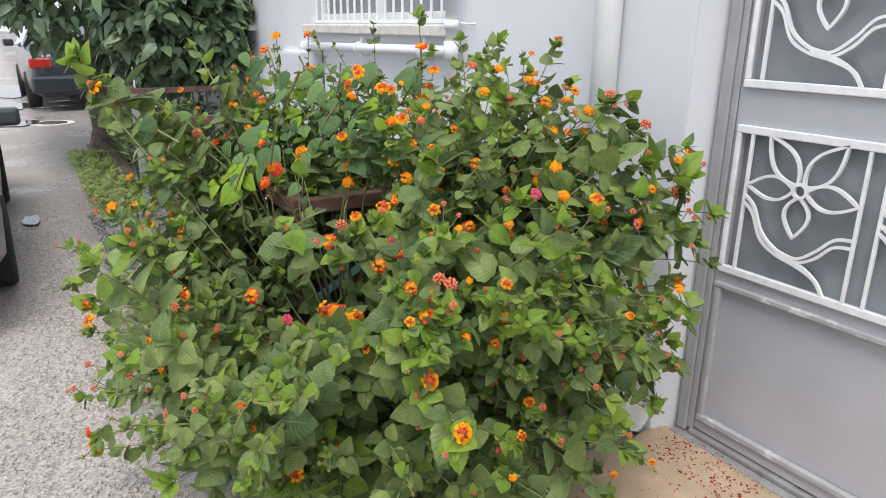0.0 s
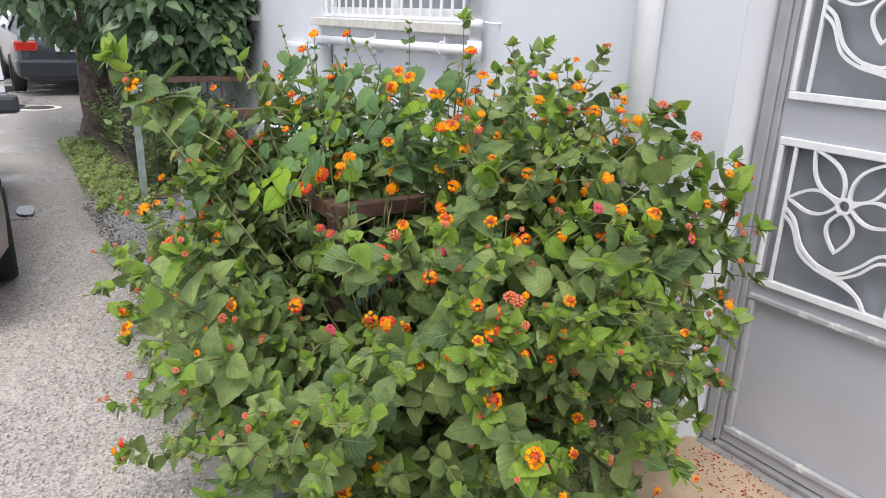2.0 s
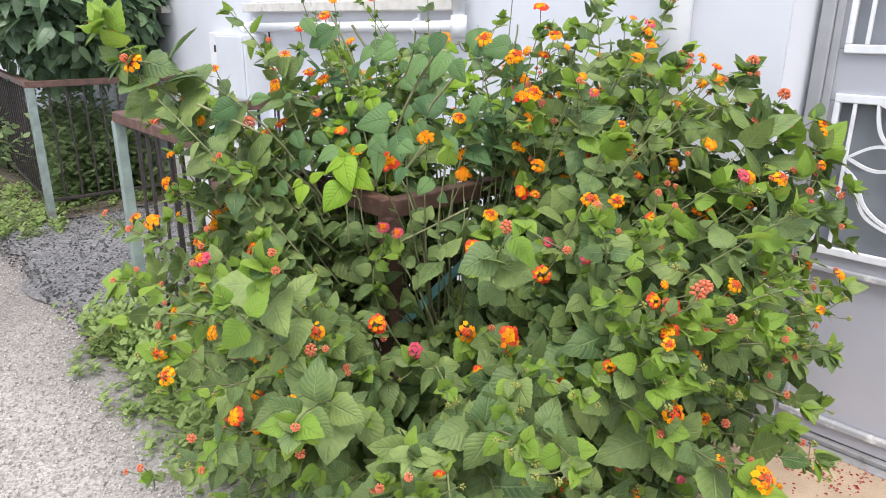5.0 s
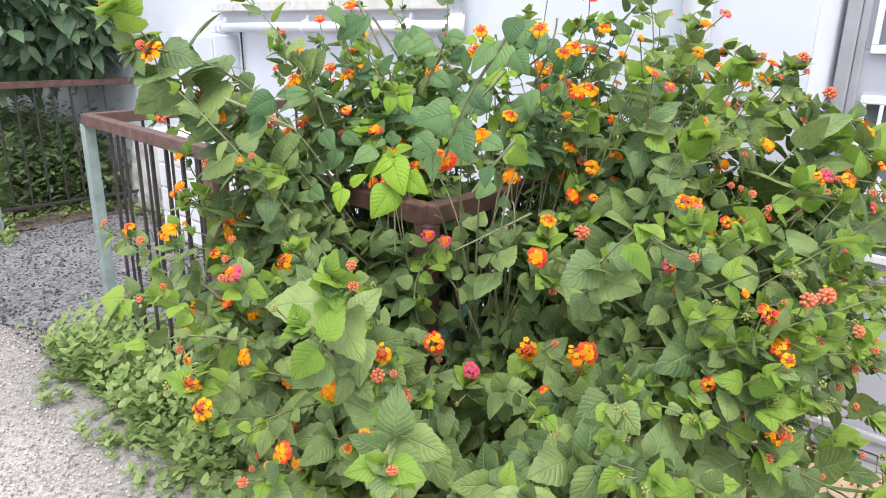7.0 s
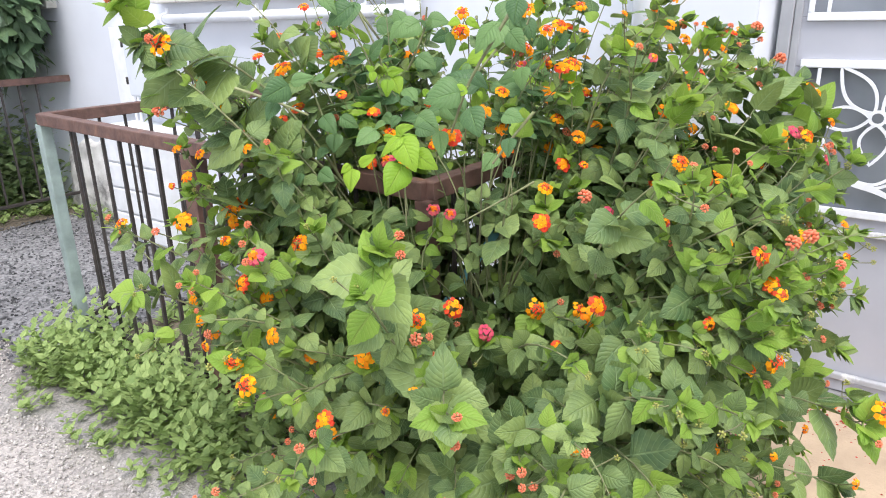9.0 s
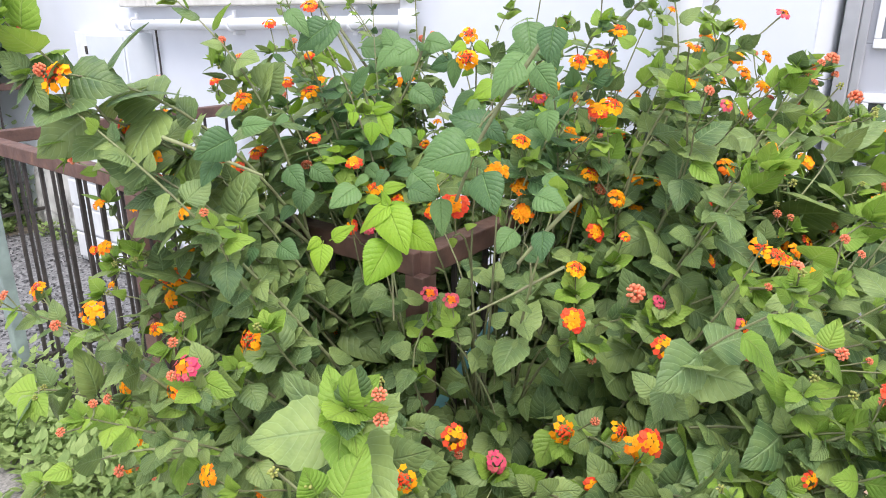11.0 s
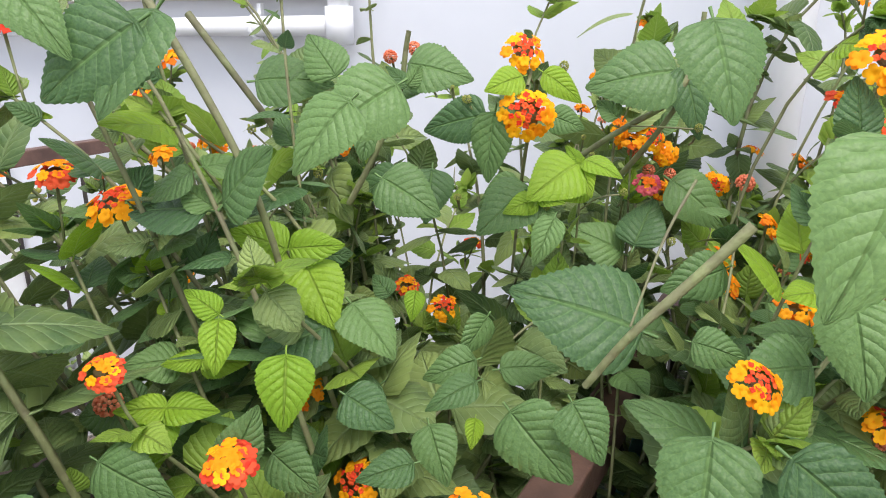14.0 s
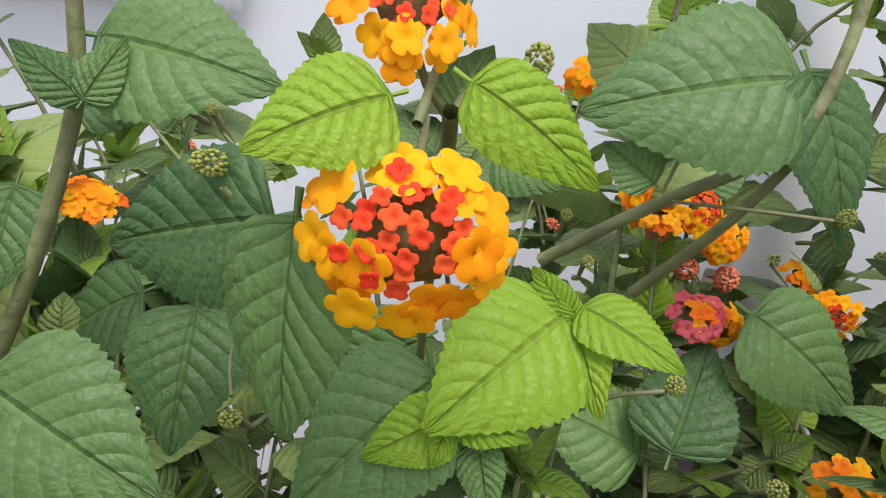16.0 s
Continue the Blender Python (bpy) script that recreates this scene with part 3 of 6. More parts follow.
part("wall_hook", tube(bmesh.new(), [(1.749, 2.70, 1.41), (1.70, 2.70, 1.41), (1.70, 2.74, 1.415)], 0.005, 6), M_PIPE, pipe)

down = thing("downpipe", (0, 0, 0), "white painted rain downpipe on the house wall", "pipe")
part("downpipe_run", tube(bmesh.new(), [(1.703, 1.852, 0.10), (1.703, 1.852, 3.29)], 0.045, 18), M_PIPE, down, smooth=True)
for z in (0.45, 1.95):
    part("bracket", tube(bmesh.new(), [(1.703, 1.852, z), (1.703, 1.852, z + 0.03)], 0.049, 18), M_PIPE, down, smooth=True)

box1 = thing("meter_cabinet", (0, 0, 0), "pale grey metal utility cabinet mounted on the white wall", "cabinet")
part("cabinet_body", boxed((1.60, 4.45, 0.86), (1.749, 4.80, 1.235), 0.006), M_CABINET, box1)
part("cabinet_door", boxed((1.590, 4.462, 0.872), (1.5985, 4.788, 1.222), 0.003), M_CABINET, box1)
for z in (0.95, 1.15):
    part("hinge", tube(bmesh.new(), [(1.588, 4.795, z - 0.02), (1.588, 4.795, z + 0.02)], 0.007, 8), M_BAR, box1)
part("cable", tube(bmesh.new(), [(1.735, 4.40, 1.30), (1.735, 4.395, 1.1), (1.735, 4.40, 0.3)], 0.005, 6), M_BAR, box1, "thin dark cable")
box2 = thing("access_panel", (0, 0, 0), "shallow white access panel on the wall with two thin pipes", "panel")
part("panel_body", boxed((1.715, 4.86, 0.75), (1.749, 5.14, 1.235), 0.004), M_TRIM, box2)
for y in (4.90, 4.95):
    part("water_pipe", tube(bmesh.new(), [(1.70, y, 0.15), (1.70, y, 1.18), (1.749, y, 1.20)], 0.010, 8), M_PIPE, box2, smooth=True)

unit = thing("storage_unit", (0, 0, 0), "white louvred storage unit standing against the wall", "cabinet")
part("unit_body", boxed((1.48, 4.42, 0.03), (1.738, 4.98, 0.66), 0.01), M_TRIM, unit)
part("unit_top", boxed((1.465, 4.405, 0.662), (1.742, 4.995, 0.70), 0.008), M_TRIM, unit)
for k in range(4):
    part("drawer_front", boxed((1.464, 4.435, 0.06 + k * 0.148), (1.479, 4.965, 0.195 + k * 0.148), 0.005), M_TRIM, unit)


# ---------------------------------------------------------------- railings
def railing(name, label, runs, low_z, posts, gap=0.107):
    """runs: (start, end) in the plan; posts: (x, y, half, material, label)."""
    r = thing(name, (0, 0, 0), label, "railing")
    for (ax, ay, az), (bx, by, bz) in runs:
        a, b = Vector((ax, ay, 0)), Vector((bx, by, 0))
        d = (b - a).normalized()
        n = Vector((-d.y, d.x, 0))
        for zt, h, w in ((az, 0.042, 0.021), (low_z + 0.02, 0.02, 0.012)):
            bm = boxed((-w, 0, zt - h), (w, (b - a).length, zt), 0.003)
            for v in bm.verts:
                v.co.z += (bz - az) * v.co.y / (b - a).length if h > 0.03 else 0
            bm.transform(Matrix(((n.x, d.x, 0, a.x), (n.y, d.y, 0, a.y), (0, 0, 1, 0), (0, 0, 0, 1))))
            for v in bm.verts:
                v.co.z += 0.003 * noise.noise(v.co * 3.0)
            part("top_rail" if h > 0.03 else "bottom_rail", bm, M_RAIL if h > 0.03 else M_BAR, r)
        count = int((b - a).length / gap)
        for k in range(1, count):
            p = a + d * gap * k
            rail_z = az + (bz - az) * gap * k / (b - a).length
            lean = 0.006 * math.sin(k * 7.3)
            part("bar", boxed((p.x - 0.0055, p.y - 0.0055, low_z), (p.x + 0.0055, p.y + 0.0055, rail_z - 0.04)) if lean < 0 else tube(bmesh.new(), [(p.x, p.y, low_z), (p.x + lean * 0.4, p.y + lean, rail_z - 0.04)], 0.0065, 6), M_BAR, r)
    for x, y, h, mat, lab, top in posts:
        part("post", boxed((x - h, y - h, -0.02), (x + h, y + h, top), 0.003), mat, r, lab)
    return r


CX, CY, DX, DY, CZ, DZ = 0.612, 1.914, 0.627, 3.725, 0.925, 0.955
railing("bed_railing", "rusty brown metal railing round the flower bed", [((CX, CY, CZ), (DX, DY, DZ)), ((CX, CY, CZ), (WALL_X - 0.002, CY, CZ)), ((DX, DY, DZ), (WALL_X - 0.002, DY, DZ))], 0.12,
        [(CX, CY, 0.02, M_RAIL, "brown peeling post", CZ - 0.042), (DX, DY, 0.021, M_POST, "faded green post", DZ - 0.042), (CX + 0.014, 2.80, 0.028, M_RAIL, "rusty brown gate post", 0.895)])
railing("tree_railing", "old dark metal railing round the tree bed", [((0.785, 5.80, 0.935), (1.03, 8.72, 0.935)), ((0.785, 5.80, 0.935), (WALL_X - 0.002, 5.80, 0.935))], 0.14,
        [(0.785, 5.80, 0.024, M_POST, "faded pale green post", 0.892), (0.945, 7.7, 0.02, M_BAR, "", 0.892)])
strap = tagged(mesh_object("plastic_strap", ribbon(bmesh.new(), [(1.25, 1.94, 0.895), (1.10, 1.898, 0.85), (0.90, 1.894, 0.755), (0.73, 1.892, 0.67), (0.60, 1.89, 0.60)], 0.011, (0.12, -0.8, 0.5), 0.0012), M_STRAP), "teal plastic strap tied to the railing", "strap")


# ---------------------------------------------------------------- cars
def wheel(parent, x, y, r=0.31, side=1):
    bm = bmesh.new()
    prof = [(r * 0.62, -0.09), (r * 0.93, -0.1), (r, -0.07), (r, 0.07), (r * 0.93, 0.1), (r * 0.62, 0.09)]
    rings = []
    for k in range(32):
        a = 2 * math.pi * k / 32
        rings.append([bm.verts.new((x + q, y + p * math.cos(a), r + p * math.sin(a))) for p, q in prof])
    for k in range(32):
        for j in range(len(prof) - 1):
            bm.faces.new((rings[k][j], rings[k][j + 1], rings[(k + 1) % 32][j + 1], rings[(k + 1) % 32][j]))
    w = part("wheel", bm, M_RUBBER, parent, "black rubber tyre", True)
    bm = bmesh.new()
    tube(bm, [(x - 0.06, y, r), (x + 0.06, y, r)], r * 0.2, 12)
    for k in range(7):
        a = 2 * math.pi * k / 7
        box(bm, (x + side * 0.06 - 0.015, -0.025, 0), (x + side * 0.06 + 0.015, 0.025, r * 0.6))
        bmesh.ops.rotate(bm, verts=bm.verts[-8:], cent=(x, 0, 0), matrix=Matrix.Rotation(a, 3, "X"))
        bmesh.ops.translate(bm, verts=bm.verts[-8:], vec=(0, y, r))
    part("rim", bm, M_RIM, w, "alloy rim")


def car(name, label, place, turn, size=1.0, paint=M_CAR, tint="dark grey paint"):
    """A saloon; its rear at the origin, its nose towards +y."""
    c = thing(name, (0, 0, 0), label, "car")
    top = [(0.0, 0.60), (0.02, 0.86), (0.12, 0.96), (0.50, 1.00), (0.62, 1.02), (1.15, 1.38), (1.75, 1.46), (2.45, 1.43), (3.10, 1.08), (3.25, 0.98), (4.0, 0.88), (4.35, 0.74), (4.45, 0.50)]
    stations = []
    for y, z in top:
        cabin = z > 1.03
        half = 0.86 - 0.10 * max(0, (0.25 - y)) / 0.25 - 0.16 * max(0, y - 4.0) / 0.45
        belt = min(z, 0.97)
        roof_half = half - 0.30 * (z - 0.97) / 0.49 if cabin else half - 0.06
        prof = [(0.0, 0.26), (half - 0.10, 0.24), (half - 0.01, 0.36), (half, 0.55), (half - 0.015, min(0.74, z - 0.06)), (half - 0.06, belt - 0.02 if not cabin else belt), (roof_half, z - 0.035), (roof_half - 0.10, z), (0.0, z + 0.02)]
        stations.append((y, prof))
    bm = bmesh.new()
    rows = []
    for y, prof in stations:
        rows.append([bm.verts.new((x, y, z)) for x, z in prof] + [bm.verts.new((-x, y, z)) for x, z in prof[-2:0:-1]])
    n = len(rows[0])
    for a, b in zip(rows, rows[1:]):
        for k in range(n):
            bm.faces.new((a[k], a[(k + 1) % n], b[(k + 1) % n], b[k]))
    bm.faces.new(rows[0][::-1]), bm.faces.new(rows[-1])
    body = part("body", bm, paint, c, tint, True)
    # rear and front windows lie just proud of the shell
    for a, b, za, zb, name2 in ((0.66, 1.10, 1.065, 1.36, "rear_window"), (2.55, 3.04, 1.375, 1.13, "windscreen")):
        bm = bmesh.new()
        vs = [bm.verts.new(p) for p in ((-0.66, a, za), (0.66, a, za), (0.54, b, zb), (-0.54, b, zb))]
        f = bm.faces.new(vs)
        ext = bmesh.ops.extrude_face_region(bm, geom=[f])
        bmesh.ops.translate(bm, verts=[v for v in ext["geom"] if isinstance(v, bmesh.types.BMVert)], vec=(0, 0, 0.035))
        part(name2, bm, M_CARGLASS, c, "tinted glass")
    for s in (-1, 1):
        bm = bmesh.new()
        vs = [bm.verts.new((s * q[0], q[1], q[2])) for q in ((0.842, 0.85, 0.99), (0.835, 3.05, 1.0), (0.655, 2.40, 1.385), (0.645, 1.30, 1.365))]
        f = bm.faces.new(vs)
        ext = bmesh.ops.extrude_face_region(bm, geom=[f])
        bmesh.ops.translate(bm, verts=[v for v in ext["geom"] if isinstance(v, bmesh.types.BMVert)], vec=(s * 0.02, 0, 0.012))
        part("side_window", bm, M_CARGLASS, c, "tinted glass")
        part("tail_lamp", boxed((min(s * 0.50, s * 0.835), -0.015, 0.70), (max(s * 0.50, s * 0.835), 0.16, 0.86), 0.03), M_LAMP, c, "red lamp")
        part("head_lamp", boxed((min(s * 0.42, s * 0.74), 4.20, 0.62), (max(s * 0.42, s * 0.74), 4.42, 0.76), 0.03), M_RIM, c, "clear lamp")
        part("mirror", boxed((min(s * 0.88, s * 1.06), 2.72, 0.98), (max(s * 0.88, s * 1.06), 2.84, 1.11), 0.03), M_CAR, c)
        part("reflector", boxed((min(s * 0.62, s * 0.74), -0.03, 0.40), (max(s * 0.62, s * 0.74), -0.005, 0.44), 0.005), M_LAMP, c, "small red reflector")
        wheel(c, s * 0.78, 0.85, side=s)
        wheel(c, s * 0.78, 3.50, side=s)
    part("rear_bumper", boxed((-0.84, -0.05, 0.30), (0.84, 0.22, 0.58), 0.05), paint, c)
    part("front_bumper", boxed((-0.74, 4.28, 0.28), (0.74, 4.50, 0.54), 0.05), paint, c)
    plate = part("number_plate", boxed((-0.26, -0.02, 0.70), (0.26, -0.004, 0.81), 0.003), M_PLATE, c, "white plate with dark bars")
    for k in range(5):
        part("plate_bar", boxed((-0.2 + k * 0.085, -0.025, 0.72), (-0.15 + k * 0.085, -0.0205, 0.79)), M_INK, plate)
    c.matrix_world = Matrix.Translation(place) @ Matrix.Rotation(radians(turn), 4, "Z") @ Matrix.Scale(size, 4)
    return c


car("parked_car", "dark grey parked saloon seen from behind on the wet road", (1.20, 13.3, 0.0), 1)
car("parked_car", "small dusty beige parked car beside the road", (-0.85, 7.30, 0.0), 180, 0.82, M_CAR2, "dusty beige paint")
manhole = thing("manhole_cover", (0.50, 11.74, 0), "dark oval iron manhole cover in a pale collar", "manhole")
manhole.matrix_world = ZERO
part("lid", tube(bmesh.new(), [(0.50, 11.74, -0.02), (0.50, 11.74, 0.014)], 0.20, 28), M_BAR, manhole)
part("collar", tube(bmesh.new(), [(0.50, 11.74, -0.02), (0.50, 11.74, 0.008)], 0.30, 28), M_SILL, manhole, "pale worn concrete collar")


timber = mesh_object("timber", boxed((-0.14, -0.035, 0.0), (0.14, 0.035, 0.055), 0.008), M_SILL)
timber.matrix_world = Matrix.Translation((1.15, 7.0, 0.035)) @ Matrix.Rotation(radians(35), 4, "Z")
tagged(timber, "short weathered length of pale timber under the shrubs", "timber")


def puddle(x, y, rx, ry, seed):
    """A shallow pool with a ragged edge."""
    bm = bmesh.new()
    rim = []
    for k in range(40):
        a = 2 * math.pi * k / 40
        q = 1 + 0.45 * noise.noise((math.cos(a) * 1.6, math.sin(a) * 1.6, seed)) + 0.15 * noise.noise((math.cos(a) * 5, math.sin(a) * 5, seed))
        rim.append((x + rx * q * math.cos(a), y + ry * q * math.sin(a)))
    top = [bm.verts.new((p, q, 0.012)) for p, q in rim]
    low = [bm.verts.new((p, q, -0.03)) for p, q in rim]
    bm.faces.new(top)
    for k in range(40):
        bm.faces.new((low[k], low[(k + 1) % 40], top[(k + 1) % 40], top[k]))
    tagged(mesh_object("water_puddle", bm, M_WATER), "shallow rain puddle shining on the road", "puddle", "", "structure")


puddle(-0.01, 5.83, 0.06, 0.14, 1.0)
puddle(-0.15, 14.6, 0.42, 0.9, 4.0)
puddle(0.05, 11.9, 0.30, 0.35, 7.0)
puddle(0.25, 17.5, 0.5, 1.6, 9.0)


# ---------------------------------------------------------------- leaves
def leaf_grid(rows, cols, width=0.72, droop=0.18, fold=0.22, teeth=True, quilt=0.0, tip=1.5, petiole=0.16, twist=0.0, stalk=True, bite=0.062):
    """Ovate toothed leaf, 1 long, along +y with its face to +z; the stalk starts at the origin. Returns verts, faces, uvs."""
    V, F, UV = [], [], []
    half = cols // 2
    for i in range(rows + 1):
        t = i / rows
        w = width * 0.5 * (math.sin(math.pi * min(1, t ** 0.60)) ** 0.70) * (1 - 0.34 * t ** tip) * 1.16
        w = max(w, 0.004)
        if teeth and 0 < i < rows:
            w *= 1 + bite if i % 2 else 1 - bite
        for j in range(-half, half + 1):
            u = j / half
            x = u * w
            y = petiole + t - (0.045 * (1 - t) * abs(u) ** 2 if t < 0.2 else 0)
            if teeth and abs(j) == half and i % 2:
                y += 0.012
            z = fold * abs(x) - droop * t * t - (0.16 + fold * 0.6) * abs(u) ** 2.4 * w
            if quilt:
                s = t * 8.0 - abs(u) * 2.2
                z += quilt * (0.25 - (s - math.floor(s) - 0.5) ** 2) * (1 - abs(u) ** 4) * 0.5
            z += twist * x * t
            V.append((x, y, z))
            UV.append((0.5 + u * 0.5, t))
    n = 2 * half + 1
    for i in range(rows):
        for j in range(n - 1):
            a = i * n + j
            F.append((a, a + 1, a + n + 1, a + n))
    # leaf stalk
    if not stalk:
        return np.array(V), np.array(F), np.array(UV)
    base = len(V)
    for k, (y, r) in enumerate(((0.0, 0.022), (petiole + 0.03, 0.012))):
        for a in range(3):
            V.append((r * math.cos(a * 2.094), y, r * math.sin(a * 2.094) - 0.012 * k))
            UV.append((0.5, 0.5))
    for a in range(3):
        F.append((base + a, base + (a + 1) % 3, base + 3 + (a + 1) % 3, base + 3 + a))
    return np.array(V), np.array(F), np.array(UV)


def frame_of(d, up):
    """Rows of a turn whose y runs along d and whose z is as near to up as may be."""
    d = d / np.linalg.norm(d)
    z = up - d * np.dot(up, d)
    if np.linalg.norm(z) < 1e-4:
        z = np.cross(d, (1.0, 0.3, 0.2))
    z = z / np.linalg.norm(z)
    return np.stack([np.cross(d, z), d, z])


def scatter(name, shapes, places, mat, smooth=True):
    """places: (shape index, origin, turn rows, size). All in one mesh."""
    V, F, UV, base = [], [], [], 0
    for k, o, R, s in places:
        v, f, uv = shapes[k]
        V.append(v @ R * s + o)
        F.append(f + base)
        UV.append(uv)
        base += len(v)
    return array_mesh(name, np.concatenate(V), np.concatenate(F), mat, np.concatenate(UV), smooth)


def matrix_of(o, R, s):
    m = Matrix.Identity(4)
    for a in range(3):
        for b in range(3):
            m[b][a] = float(R[a][b] * s)
        m[a][3] = float(o[a])
    return m


rng = np.random.default_rng(11)
FINE = [leaf_grid(36, 8, w, dr, fo, quilt=q, twist=tw, bite=0.024) for w, dr, fo, q, tw in
        ((0.80, 0.14, 0.16, 0.05, 0.0), (0.74, 0.24, 0.08, 0.05, 0.15), (0.84, 0.08, 0.20, 0.045, -0.12), (0.80, 0.34, 0.12, 0.05, 0.08), (0.70, 0.20, 0.32, 0.05, -0.2),
         (0.80, 0.22, 0.26, 0.05, 0.1), (0.58, 0.30, 0.22, 0.05, -0.1), (0.74, 0.34, 0.18, 0.05, -0.15), (0.62, 0.16, 0.36, 0.05, 0.15))]
COARSE = [leaf_grid(6, 4, w, dr, fo, teeth=False, twist=tw, stalk=k < 3) for k, (w, dr, fo, tw) in enumerate(
          ((0.82, 0.14, 0.22, 0.0), (0.74, 0.30, 0.12, 0.25), (0.88, 0.06, 0.28, -0.2), (0.80, 0.50, 0.16, 0.15), (0.66, 0.22, 0.55, -0.3)))]
MEDIUM = [leaf_grid(11, 4, w, dr, fo, twist=tw, stalk=k < 3, bite=0.042) for k, (w, dr, fo, tw) in enumerate(
          ((0.82, 0.14, 0.22, 0.0), (0.74, 0.30, 0.12, 0.25), (0.88, 0.06, 0.28, -0.2), (0.80, 0.50, 0.16, 0.15), (0.66, 0.22, 0.55, -0.3)))]
TREELEAF = [leaf_grid(6, 2, w, dr, fo, teeth=False, tip=1.2, stalk=False) for w, dr, fo in ((0.46, 0.25, 0.25), (0.54, 0.12, 0.15), (0.42, 0.30, 0.3))]
SMALL = [leaf_grid(4, 2, w, dr, fo, teeth=False, stalk=False) for w, dr, fo in ((0.5, 0.2, 0.3), (0.62, 0.1, 0.2), (0.42, 0.3, 0.4))]


# ---------------------------------------------------------------- flower heads
def floret(lobes=5, fine=3, cup=0.22):
    """One small flower, 1 across, facing +z, with lobed petals and a tube below."""
    V, F = [(0, 0, -0.14)], []
    n = lobes * fine * 2
    for r, z in ((0.10, -0.02), (0.36, 0.06), (0.5, 0.03)) if fine > 1 else ((0.30, 0.05), (0.5, 0.02)):
        for k in range(n):
            a = 2 * math.pi * k / n
            lobe = abs(math.cos(a * lobes / 2)) ** 0.5
            q = r * (1 - ((0.30 if fine > 1 else 0.26) if r > 0.4 else 0.10 if r > 0.3 else 0) * (1 - lobe))
            V.append((q * math.cos(a), q * math.sin(a), z * cup / 0.22 + (0.012 * math.cos(a * lobes) if r > 0.4 else 0)))
    for k in range(n):
        F.append((0, 1 + k, 1 + (k + 1) % n))
        for ring in ((0, 1) if fine > 1 else (0,)):
            a, b = 1 + ring * n + k, 1 + ring * n + (k + 1) % n
            F.append((a, a + n, b + n, b))
    return V, F


def knob(n=9, squash=1.0):
    V, F = [(0, 0, -1.6)], []
    levels = ((0.35, -0.5), (0.8, 0.0), (0.75, 0.45), (0.35, 0.8)) if n > 6 else ((0.75, -0.1), (0.6, 0.55))
    for r, z in levels:
        for k in range(n):
            a = 2 * math.pi * k / n
            q = r * (1 + 0.14 * math.cos(a * 3 + z * 2))
            V.append((q * math.cos(a), q * math.sin(a), z * squash))
    V.append((0, 0, 0.82 * squash))
    for k in range(n):
        F.append((0, 1 + (k + 1) % n, 1 + k))
        for ring in range(len(levels) - 1):
            a, b = 1 + ring * n + k, 1 + ring * n + (k + 1) % n
            F.append((a, b, b + n, a + n))
        F.append((1 + (len(levels) - 1) * n + k, 1 + (len(levels) - 1) * n + (k + 1) % n, 1 + len(levels) * n))
    return V, F


def cluster(name, shape, polar, size, mat, seed, radius=0.40, flat=0.5):
    """Little shapes set over a dome, 1 across; polar: (degrees from the top, how many)."""
    r = random.Random(seed)
    V, F = [], []
    sv, sf = shape
    for deg, count in polar:
        off = r.random() * 6.28
        for k in range(count):
            if flat < 0.8 and r.random() < 0.10:
                continue
            th, ph = radians(deg + r.uniform(-5, 5)), off + 2 * math.pi * k / count + r.uniform(-0.15, 0.15)
            out = Vector((math.sin(th) * math.cos(ph), math.sin(th) * math.sin(ph), math.cos(th)))
            face = Vector((out.x * 0.62, out.y * 0.62, max(out.z, 0.0) + 0.55)).normalized() if flat < 0.8 else out
            face = (face + Vector((r.uniform(-1, 1), r.uniform(-1, 1), r.uniform(-1, 1))) * 0.16).normalized()
            turn = face.to_track_quat("Z", "Y").to_matrix() @ Matrix.Rotation(r.random() * 6.28, 3, "Z")
            p = Vector((out.x * radius, out.y * radius, out.z * radius * flat)) * (r.uniform(0.84, 1.14) if flat < 0.8 else 1)
            s = size * r.uniform(0.88, 1.12)
            base = len(V)
            V += [tuple(turn @ (Vector(q) * s) + p) for q in sv]
            F += [tuple(base + i for i in f if True) for f in sf]
    me = bpy.data.meshes.new(name)
    me.from_pydata(V, [], [f if len(set(f)) == len(f) else tuple(dict.fromkeys(f)) for f in F])
    me.materials.append(mat)
    me.polygons.foreach_set("use_smooth", [True] * len(me.polygons))
    me.update()
    return me


